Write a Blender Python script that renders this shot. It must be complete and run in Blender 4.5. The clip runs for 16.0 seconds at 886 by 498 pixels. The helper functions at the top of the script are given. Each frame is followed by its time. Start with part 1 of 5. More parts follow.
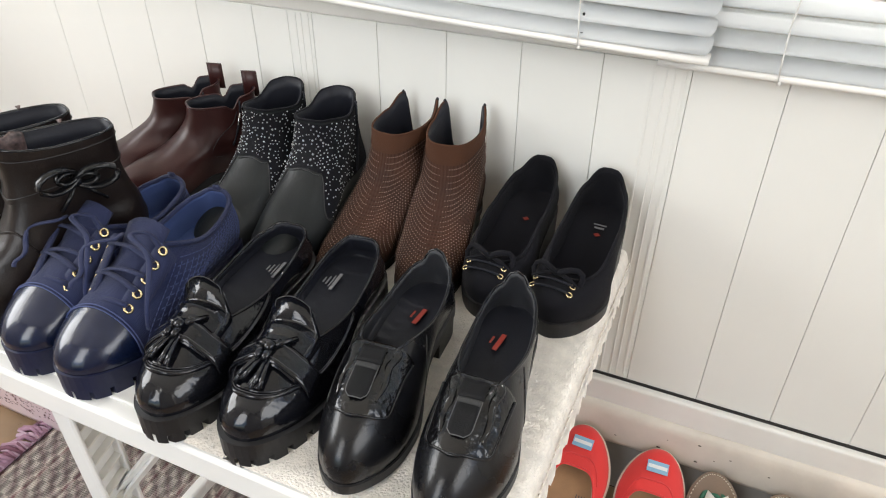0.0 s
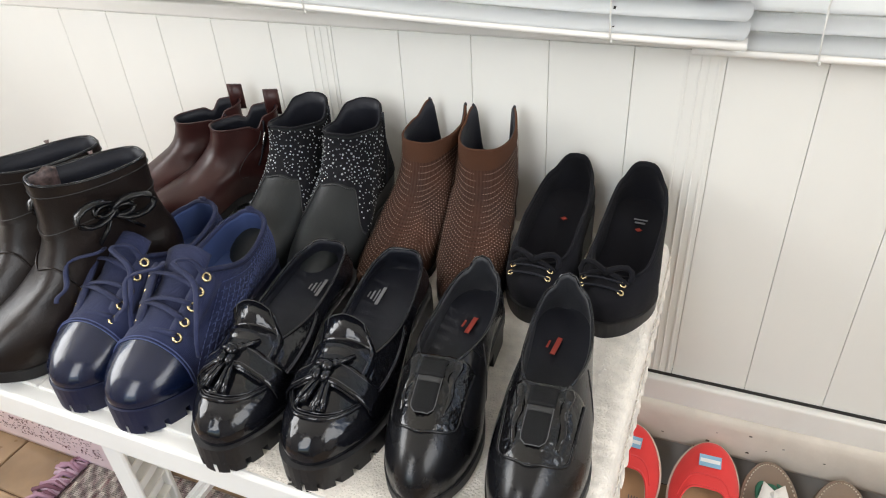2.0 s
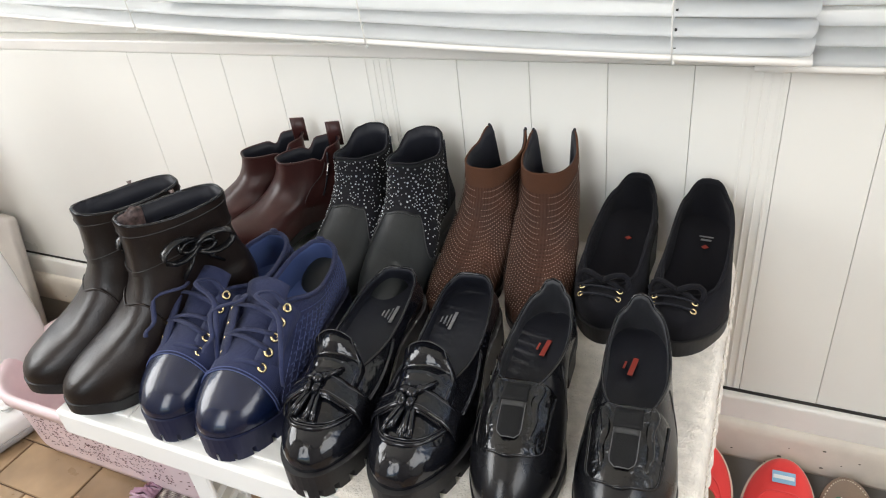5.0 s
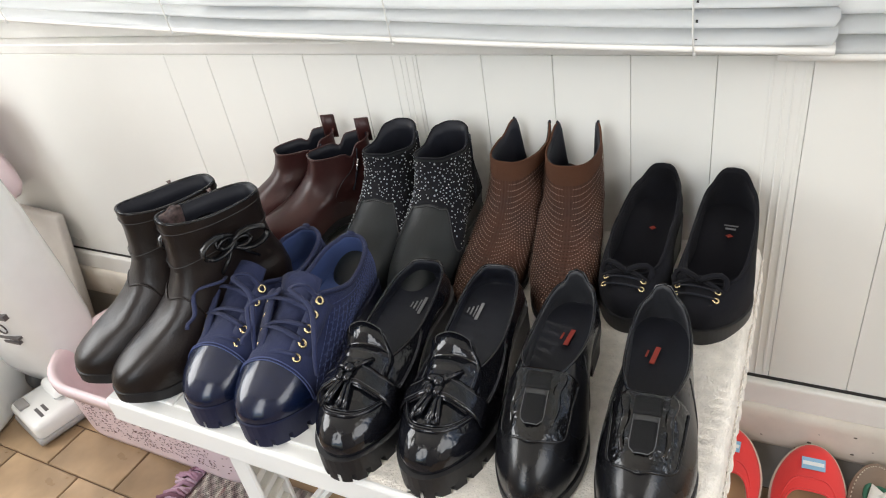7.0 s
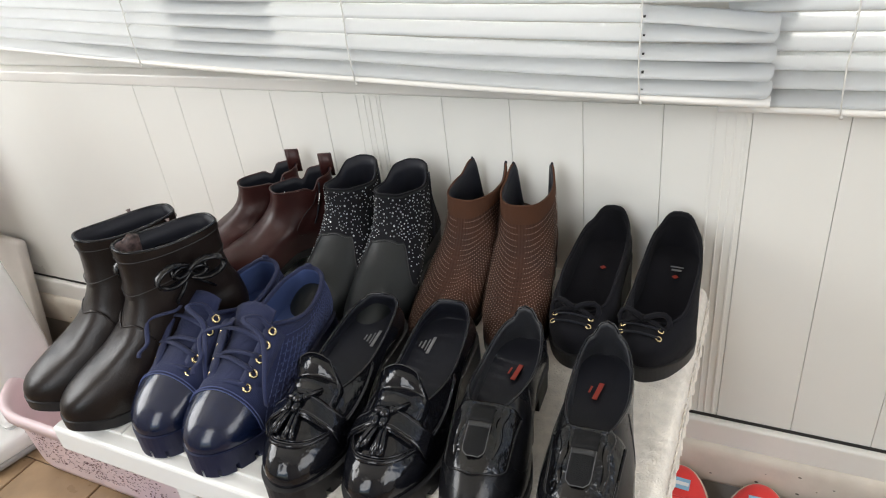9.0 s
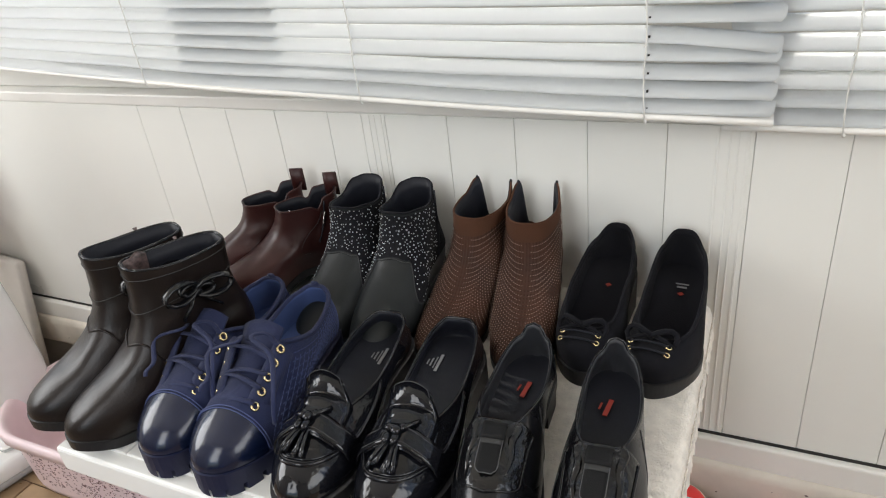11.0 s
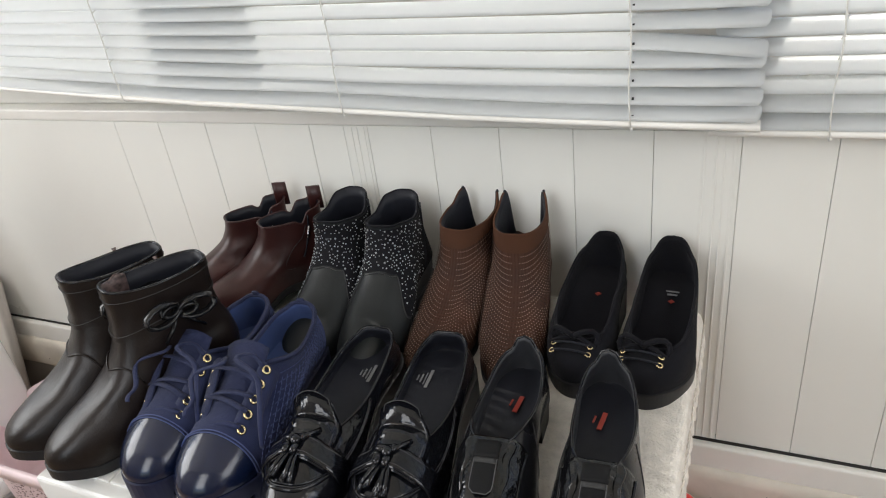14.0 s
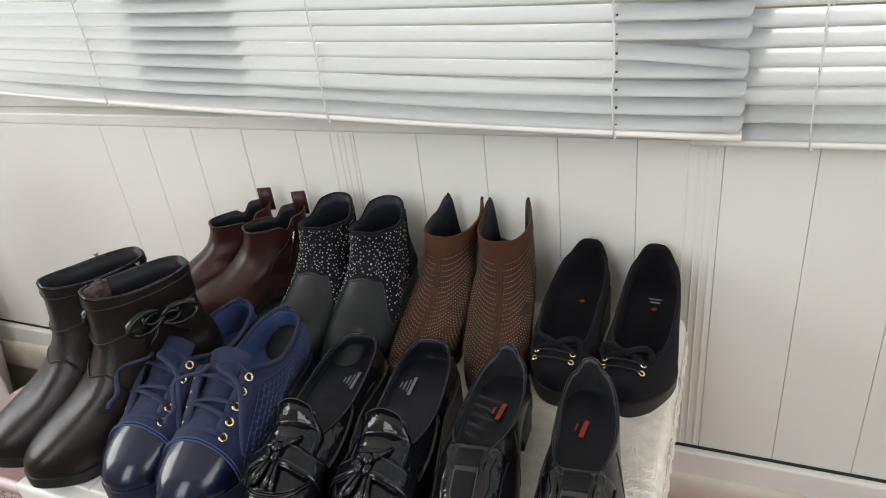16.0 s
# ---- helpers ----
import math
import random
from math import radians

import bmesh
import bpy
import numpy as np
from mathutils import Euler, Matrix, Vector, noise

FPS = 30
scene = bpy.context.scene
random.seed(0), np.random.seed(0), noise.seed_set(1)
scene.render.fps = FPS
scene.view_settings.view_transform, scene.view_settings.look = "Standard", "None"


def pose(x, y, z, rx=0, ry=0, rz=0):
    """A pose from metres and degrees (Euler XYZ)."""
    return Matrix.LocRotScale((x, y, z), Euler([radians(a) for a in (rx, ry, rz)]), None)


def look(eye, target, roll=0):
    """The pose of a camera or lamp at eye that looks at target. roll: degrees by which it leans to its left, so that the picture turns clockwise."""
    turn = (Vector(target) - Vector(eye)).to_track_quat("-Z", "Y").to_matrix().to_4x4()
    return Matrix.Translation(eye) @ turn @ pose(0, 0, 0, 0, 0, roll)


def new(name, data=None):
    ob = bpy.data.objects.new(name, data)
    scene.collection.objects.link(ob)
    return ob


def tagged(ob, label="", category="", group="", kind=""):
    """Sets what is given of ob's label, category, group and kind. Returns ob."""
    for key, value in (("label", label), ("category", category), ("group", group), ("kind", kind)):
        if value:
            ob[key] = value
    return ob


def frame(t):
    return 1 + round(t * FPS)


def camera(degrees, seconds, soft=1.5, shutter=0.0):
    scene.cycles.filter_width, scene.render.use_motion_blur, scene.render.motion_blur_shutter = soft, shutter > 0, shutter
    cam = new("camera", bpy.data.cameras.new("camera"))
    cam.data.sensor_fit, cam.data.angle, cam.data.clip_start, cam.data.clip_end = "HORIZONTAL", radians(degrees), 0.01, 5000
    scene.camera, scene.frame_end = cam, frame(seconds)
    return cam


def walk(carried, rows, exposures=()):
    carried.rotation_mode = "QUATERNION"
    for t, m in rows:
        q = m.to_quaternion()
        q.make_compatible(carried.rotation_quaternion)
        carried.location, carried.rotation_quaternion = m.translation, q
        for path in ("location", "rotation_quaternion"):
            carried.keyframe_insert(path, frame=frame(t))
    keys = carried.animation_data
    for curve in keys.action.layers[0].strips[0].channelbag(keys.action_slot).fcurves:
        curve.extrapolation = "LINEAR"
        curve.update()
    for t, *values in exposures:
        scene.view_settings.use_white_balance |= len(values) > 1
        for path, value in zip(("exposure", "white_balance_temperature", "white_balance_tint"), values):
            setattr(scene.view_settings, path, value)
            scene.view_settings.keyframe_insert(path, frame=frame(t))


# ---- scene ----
cam = camera(65.9, 16.0, soft=1.1)
PATH = [
    (0, (0.049, -0.786, 0.982), (-0.626, 0.719, -0.15), 0.2),
    (0.5, (0.045, -0.784, 0.979), (-0.647, 0.699, -0.169), -1.5),
    (1, (0.035, -0.784, 0.981), (-0.649, 0.703, -0.169), -2.1),
    (1.5, (0.017, -0.792, 0.977), (-0.685, 0.703, -0.151), -3.5),
    (2, (0.003, -0.794, 0.978), (-0.682, 0.717, -0.139), -3.9),
    (2.5, (0.005, -0.794, 0.973), (-0.635, 0.735, -0.146), -2.7),
    (3, (0.009, -0.797, 0.965), (-0.61, 0.724, -0.177), -2.5),
    (3.5, (0.005, -0.809, 0.973), (-0.638, 0.719, -0.147), -3.0),
    (4, (-0.007, -0.813, 0.977), (-0.678, 0.712, -0.13), -3.0),
    (4.5, (-0.021, -0.814, 0.983), (-0.747, 0.7, -0.104), -4.5),
    (4.7, (-0.028, -0.814, 0.993), (-0.787, 0.692, -0.082), -6.6),
    (6.8, (-0.018, -0.826, 1.011), (-0.863, 0.626, -0.074), -10.0),
    (7, (-0.011, -0.824, 1.015), (-0.883, 0.609, -0.073), -10.3),
    (7.5, (0.006, -0.815, 1.017), (-0.83, 0.675, -0.022), -9.1),
    (8, (0.015, -0.825, 1.02), (-0.804, 0.682, -0.009), -7.7),
    (8.5, (0.014, -0.83, 1.018), (-0.79, 0.689, -0.005), -7.3),
    (9, (0.019, -0.828, 1.02), (-0.801, 0.692, 0.012), -7.4),
    (9.2, (0.022, -0.826, 1.016), (-0.789, 0.692, -0.004), -7.4),
    (11.3, (0.005, -0.84, 1.021), (-0.807, 0.72, 0.069), -7.1),
    (11.5, (0.011, -0.838, 1.022), (-0.824, 0.706, 0.064), -7.5),
    (12, (0.006, -0.833, 1.02), (-0.826, 0.713, 0.062), -7.7),
    (12.5, (0.003, -0.825, 1.021), (-0.812, 0.723, 0.051), -7.5),
    (13, (0.004, -0.823, 1.023), (-0.795, 0.74, 0.064), -7.7),
    (13.5, (0.003, -0.825, 1.021), (-0.779, 0.754, 0.075), -7.5),
    (14, (-0.002, -0.825, 1.021), (-0.776, 0.758, 0.074), -7.8),
    (14.5, (0.0, -0.818, 1.019), (-0.774, 0.755, 0.056), -7.7),
    (15, (-0.001, -0.818, 1.019), (-0.769, 0.761, 0.062), -7.8),
    (15.5, (0.0, -0.825, 1.019), (-0.787, 0.748, 0.068), -7.6),
    (16, (0.005, -0.821, 1.025), (-0.744, 0.777, 0.083), -7.1),
]
walk(cam, [(t, look(eye, target, roll)) for t, eye, target, roll in PATH],
     exposures=[(0, 0.39), (4.5, 0.39), (7.0, 0.33), (9.0, 0.15), (11.5, 0.03), (16.0, -0.04)])

# ---- light ----
world = bpy.data.worlds.new("sky")
scene.world = world
world.use_nodes = True
wn = world.node_tree
sky = wn.nodes.new("ShaderNodeTexSky")
sky.sky_type, sky.sun_disc = "NISHITA", False
sky.sun_elevation, sky.sun_rotation = radians(52), radians(20)
wn.nodes["Background"].inputs["Strength"].default_value = 0.24
wn.links.new(sky.outputs["Color"], wn.nodes["Background"].inputs["Color"])

sun = new("sun", bpy.data.lights.new("sun", "SUN"))
sun.data.energy, sun.data.angle, sun.data.color = 3.1, radians(0.5), (1.0, 0.95, 0.87)
sun.matrix_world = look((0.9, 3.0, 4.6), (0, 0, 0))


def fill_lamp(name, eye, target, w, h, power, color=(1.0, 0.98, 0.935)):
    """An area lamp added at an unseen opening, in place of sky light that enters there."""
    lamp = new(name, bpy.data.lights.new(name, "AREA"))
    lamp.data.shape, lamp.data.size, lamp.data.size_y = "RECTANGLE", w, h
    lamp.data.energy, lamp.data.color = power, color
    lamp.matrix_world = look(eye, target)
    return lamp


# unseen lamp, added to brighten the cloth and the right-hand side
fill_lamp("skylight_east", (1.53, -0.95, 1.6), (0.0, -0.95, 1.2), 1.1, 1.1, 16, (1.0, 0.965, 0.895))
# unseen lamp, added to brighten the left part of the wall
fill_lamp("skylight_west", (-2.33, -0.95, 1.6), (0.0, -0.95, 1.2), 1.1, 1.1, 29)
# out of view behind the camera, for the toe highlights; the door is assumed
fill_lamp("skylight_door", (-0.45, -1.78, 1.5), (-0.45, 0.0, 1.0), 0.6, 1.2, 12)


# ---- materials ----
def material(name, color, rough=0.5, metal=0.0, coat=0.0, spec=0.5, grain=0.0, grain_scale=400.0, mottle=0.12,
             mottle_scale=14.0, sheen=0.0, through_light=0.0, per_piece=0.0, grain_depth=0.001):
    m = bpy.data.materials.new(name)
    m.use_nodes = True
    nt = m.node_tree
    b = nt.nodes["Principled BSDF"]
    b.inputs["Roughness"].default_value = rough
    b.inputs["Metallic"].default_value = metal
    b.inputs["Coat Weight"].default_value = coat
    b.inputs["Coat Roughness"].default_value = 0.04
    b.inputs["Specular IOR Level"].default_value = spec
    b.inputs["Sheen Weight"].default_value = sheen
    b.inputs["Transmission Weight"].default_value = 0.0
    co = nt.nodes.new("ShaderNodeTexCoord")
    n1 = nt.nodes.new("ShaderNodeTexNoise")
    n1.inputs["Scale"].default_value = mottle_scale
    n1.inputs["Detail"].default_value = 6.0
    nt.links.new(co.outputs["Object"], n1.inputs["Vector"])
    ramp = nt.nodes.new("ShaderNodeMapRange")
    ramp.inputs[1].default_value, ramp.inputs[2].default_value = 0.3, 0.7
    ramp.inputs[3].default_value, ramp.inputs[4].default_value = 1 - mottle, 1 + mottle
    nt.links.new(n1.outputs["Fac"], ramp.inputs[0])
    hue = nt.nodes.new("ShaderNodeHueSaturation")
    hue.inputs["Color"].default_value = (*color, 1)
    value = ramp.outputs[0]
    if per_piece:
        info = nt.nodes.new("ShaderNodeObjectInfo")
        pr = nt.nodes.new("ShaderNodeMapRange")
        pr.inputs[3].default_value, pr.inputs[4].default_value = 1 - per_piece, 1 + per_piece
        nt.links.new(info.outputs["Random"], pr.inputs[0])
        mul = nt.nodes.new("ShaderNodeMath")
        mul.operation = "MULTIPLY"
        nt.links.new(ramp.outputs[0], mul.inputs[0])
        nt.links.new(pr.outputs[0], mul.inputs[1])
        value = mul.outputs[0]
    nt.links.new(value, hue.inputs["Value"])
    nt.links.new(hue.outputs["Color"], b.inputs["Base Color"])
    rr = nt.nodes.new("ShaderNodeMapRange")
    rr.inputs[1].default_value, rr.inputs[2].default_value = 0.3, 0.7
    rr.inputs[3].default_value, rr.inputs[4].default_value = rough * 0.85, min(1.0, rough * 1.15)
    nt.links.new(n1.outputs["Fac"], rr.inputs[0])
    nt.links.new(rr.outputs[0], b.inputs["Roughness"])
    if grain:
        n2 = nt.nodes.new("ShaderNodeTexNoise")
        n2.inputs["Scale"].default_value = grain_scale
        n2.inputs["Detail"].default_value = 3.0
        nt.links.new(co.outputs["Object"], n2.inputs["Vector"])
        bump = nt.nodes.new("ShaderNodeBump")
        bump.inputs["Strength"].default_value = grain
        bump.inputs["Distance"].default_value = grain_depth
        nt.links.new(n2.outputs["Fac"], bump.inputs["Height"])
        nt.links.new(bump.outputs["Normal"], b.inputs["Normal"])
    if through_light:
        tr = nt.nodes.new("ShaderNodeBsdfTranslucent")
        tr.inputs["Color"].default_value = (*color, 1)
        mix = nt.nodes.new("ShaderNodeMixShader")
        mix.inputs[0].default_value = through_light
        out = nt.nodes["Material Output"]
        nt.links.new(b.outputs[0], mix.inputs[1])
        nt.links.new(tr.outputs[0], mix.inputs[2])
        nt.links.new(mix.outputs[0], out.inputs["Surface"])
    return m


def patterned(m, kind, scale, strength, distance=0.001):
    """Adds a second, coarser relief: 'voronoi' or 'weave'."""
    nt = m.node_tree
    b = nt.nodes["Principled BSDF"]
    co = nt.nodes.new("ShaderNodeTexCoord")
    if kind == "voronoi":
        tex = nt.nodes.new("ShaderNodeTexVoronoi")
        tex.inputs["Scale"].default_value = scale
        nt.links.new(co.outputs["Object"], tex.inputs["Vector"])
        height = tex.outputs["Distance"]
    else:
        wa, wb = (nt.nodes.new("ShaderNodeTexWave") for _ in range(2))
        for w, d in ((wa, "X"), (wb, "Y")):
            w.bands_direction = d
            w.inputs["Scale"].default_value = scale
            w.inputs["Distortion"].default_value = 1.2
            nt.links.new(co.outputs["Object"], w.inputs["Vector"])
        add = nt.nodes.new("ShaderNodeMath")
        nt.links.new(wa.outputs["Fac"], add.inputs[0])
        nt.links.new(wb.outputs["Fac"], add.inputs[1])
        height = add.outputs[0]
    bump = nt.nodes.new("ShaderNodeBump")
    bump.inputs["Strength"].default_value = strength
    bump.inputs["Distance"].default_value = distance
    nt.links.new(height, bump.inputs["Height"])
    old = b.inputs["Normal"].links
    if old:
        nt.links.new(old[0].from_socket, bump.inputs["Normal"])
    nt.links.new(bump.outputs["Normal"], b.inputs["Normal"])
    return m


M = {
    "pvc": material("white_pvc", (0.79, 0.785, 0.745), 0.32, grain=0.03, grain_scale=60, mottle=0.035, mottle_scale=3, per_piece=0.012),
    # near-black colour that paints the shade of the gap below the panels
    "gap": material("gap_shade_dark", (0.02, 0.018, 0.016), 0.8),
    "rail": material("white_aluminium", (0.80, 0.78, 0.74), 0.38, mottle=0.05, mottle_scale=8),
    "concrete": patterned(material("painted_concrete", (0.70, 0.64, 0.56), 0.8, grain=0.5, grain_scale=120, mottle=0.16, mottle_scale=9), "voronoi", 30, 0.25, 0.003),
    "skirting": material("grey_skirting", (0.36, 0.345, 0.325), 0.75, grain=0.3, grain_scale=90, mottle=0.2, mottle_scale=7),
    "pit": material("chipped_pit", (0.13, 0.11, 0.09), 0.9, mottle=0.3),
    # unseen back wall, kept dark so that black leather reflects less of it
    "house": material("unseen_wall_dark", (0.34, 0.31, 0.28), 0.85, grain=0.3, grain_scale=60, mottle=0.1, mottle_scale=3),
    "room": material("room_plaster", (0.78, 0.76, 0.72), 0.8, grain=0.2, grain_scale=60, mottle=0.04, mottle_scale=3),
    "tile": material("terracotta_tile", (0.30, 0.205, 0.120), 0.30, grain=0.12, grain_scale=45, mottle=0.3, mottle_scale=9, per_piece=0.22),
    "grout": material("grout", (0.12, 0.075, 0.045), 0.9, grain=0.4, grain_scale=200, mottle=0.2),
    "plastic": material("white_plastic", (0.84, 0.84, 0.82), 0.3, grain=0.05, grain_scale=150, mottle=0.04, mottle_scale=5),
    # the table's plastic again, darker and warmer: the ribs' shade is in the colour
    "rib": material("shaded_rib_plastic", (0.78, 0.76, 0.70), 0.45, mottle=0.06),
    "cloth": patterned(material("cream_damask", (0.86, 0.81, 0.74), 0.42, grain=1.0, grain_scale=420, grain_depth=0.002, mottle=0.12, mottle_scale=70, sheen=0.3), "voronoi", 130, 0.4, 0.0015),
    "lace": material("cream_lace", (0.85, 0.80, 0.73), 0.75, grain=0.8, grain_scale=900, mottle=0.12, mottle_scale=120),
    "slat": material("white_blind_slat", (0.80, 0.815, 0.820), 0.35, grain=0.02, mottle=0.03, mottle_scale=3, through_light=0.5),
    "cord": material("blind_cord", (0.72, 0.71, 0.68), 0.8, mottle=0.1),
    # near-black for solid pieces that draw the shade inside slots
    "hole": material("slot_shadow", (0.03, 0.03, 0.03), 0.9),
    "pink": material("pink_plastic", (0.82, 0.665, 0.695), 0.4, grain=0.05, grain_scale=150, mottle=0.05),
    "pinkhole": material("perforation", (0.16, 0.08, 0.09), 0.9),
    "vac": material("glossy_white_shell", (0.80, 0.80, 0.785), 0.22, coat=0.3, mottle=0.03),
    "grey": material("grey_plastic", (0.30, 0.29, 0.28), 0.5, mottle=0.1),
    "beige": material("beige_grey_plastic", (0.60, 0.56, 0.52), 0.5, mottle=0.08),
    "darkgrey": material("dark_grey_plastic", (0.07, 0.068, 0.066), 0.5, mottle=0.1),
    "print": material("dark_print", (0.10, 0.09, 0.09), 0.6),
    "rubber": material("black_rubber", (0.0090, 0.0090, 0.0105), 0.45, spec=0.4, grain=0.1, grain_scale=300, mottle=0.15),
    "patent": material("black_patent_leather", (0.0050, 0.0054, 0.0078), 0.12, coat=0.12, spec=0.40, grain=0.5, grain_scale=34, grain_depth=0.006, mottle=0.1),
    "black": material("black_smooth_leather", (0.0054, 0.0056, 0.0070), 0.26, coat=0.1, spec=0.35, grain=0.12, grain_scale=420, mottle=0.15),
    "brown": patterned(material("dark_brown_leather", (0.0105, 0.0070, 0.0062), 0.33, spec=0.33, grain=0.25, grain_scale=330, mottle=0.25, mottle_scale=25), "voronoi", 560, 0.09),
    "maroon": material("maroon_leather", (0.035, 0.0098, 0.0088), 0.38, spec=0.36, grain=0.15, grain_scale=300, mottle=0.35, mottle_scale=16),
    "slate": material("charcoal_leather", (0.0115, 0.0135, 0.0145), 0.45, spec=0.32, grain=0.2, grain_scale=350, mottle=0.2),
    "blacksuede": material("black_suede", (0.0066, 0.0066, 0.0092), 0.95, spec=0.18, grain=0.6, grain_scale=900, mottle=0.25, sheen=0.03),
    "knit": patterned(material("brown_suede_knit", (0.046, 0.0200, 0.0122), 0.8, spec=0.25, grain=0.6, grain_scale=700, mottle=0.3, mottle_scale=22), "weave", 75, 0.5, 0.002),
    "knitband": material("brown_suede_band", (0.068, 0.027, 0.013), 0.85, spec=0.25, grain=0.6, grain_scale=800, mottle=0.2),
    "navy": patterned(material("navy_canvas", (0.0085, 0.0150, 0.062), 0.8, grain=0.5, grain_scale=700, mottle=0.16, sheen=0.05), "weave", 250, 0.4),
    "navygloss": material("navy_polished_leather", (0.003, 0.007, 0.027), 0.22, coat=0.25, spec=0.45, grain=0.3, grain_scale=30, grain_depth=0.004, mottle=0.15),
    "navysole": material("navy_rubber", (0.006, 0.009, 0.034), 0.5, spec=0.4, mottle=0.12),
    "navylight": material("navy_lining", (0.045, 0.075, 0.20), 0.85, grain=0.4, grain_scale=700, mottle=0.15),
    "navythread": material("navy_thread", (0.055, 0.075, 0.19), 0.7),
    "crinkle": material("crinkled_patent_leather", (0.0032, 0.0032, 0.0040), 0.15, coat=0.2, spec=0.45, grain=0.6, grain_scale=60, grain_depth=0.006, mottle=0.1),
    "elastic": material("black_elastic_web", (0.0065, 0.0065, 0.0072), 0.75, spec=0.2, grain=0.5, grain_scale=900, mottle=0.12),
    "palethread": material("waxed_thread", (0.085, 0.085, 0.09), 0.4),
    "thread": material("black_thread", (0.03, 0.03, 0.032), 0.6),
    "gold": material("brass", (0.74, 0.60, 0.34), 0.22, metal=1.0, mottle=0.1),
    "chrome": material("chrome", (0.75, 0.75, 0.76), 0.15, metal=1.0, mottle=0.05),
    "crystal": material("rhinestone", (0.55, 0.57, 0.60), 0.32, metal=0.85, mottle=0.1),
    "bead": material("copper_bead", (0.27, 0.19, 0.155), 0.36, metal=0.85, mottle=0.1),
    "lining": material("black_lining", (0.0105, 0.0115, 0.0170), 0.5, spec=0.25, grain=0.2, grain_scale=500, mottle=0.2),
    "greylining": material("grey_lining", (0.021, 0.022, 0.026), 0.55, grain=0.3, grain_scale=500, mottle=0.15),
    "patlining": material("patterned_satin_lining", (0.085, 0.058, 0.055), 0.35, mottle=0.85, mottle_scale=150),
    "whiteprint": material("white_print", (0.18, 0.18, 0.19), 0.6),
    "redprint": material("red_print", (0.26, 0.028, 0.016), 0.6),
    "red": material("red_canvas", (0.74, 0.045, 0.042), 0.8, grain=0.5, grain_scale=600, mottle=0.1, sheen=0.2),
    "tan": material("tan_insole", (0.36, 0.20, 0.10), 0.6, grain=0.3, grain_scale=400, mottle=0.22, mottle_scale=20),
    "cream": material("cream_rubber", (0.66, 0.60, 0.50), 0.7, grain=0.4, grain_scale=400),
    "label": material("blue_label", (0.25, 0.45, 0.62), 0.6, grain=0.2, grain_scale=800),
    "labelwhite": material("white_label", (0.75, 0.76, 0.76), 0.6),
    "whiteleather": material("white_leather", (0.76, 0.73, 0.68), 0.5, grain=0.2, grain_scale=300, mottle=0.06),
    "taupe": material("taupe_footbed", (0.20, 0.145, 0.105), 0.7, grain=0.4, grain_scale=300, mottle=0.15),
    "green": material("green_print", (0.02, 0.13, 0.075), 0.5, mottle=0.1),
    "terracotta": material("tan_leather", (0.48, 0.22, 0.115), 0.55, grain=0.3, grain_scale=300, mottle=0.15),
    "rubfade": material("rug_fringe_yarn", (0.42, 0.27, 0.32), 0.9, grain=0.6, grain_scale=600, mottle=0.45, mottle_scale=60),
}

glass = bpy.data.materials.new("window_glass")
glass.use_nodes = True
gb = glass.node_tree.nodes["Principled BSDF"]
gb.inputs["Transmission Weight"].default_value, gb.inputs["Roughness"].default_value = 1.0, 0.0
gb.inputs["IOR"].default_value = 1.45


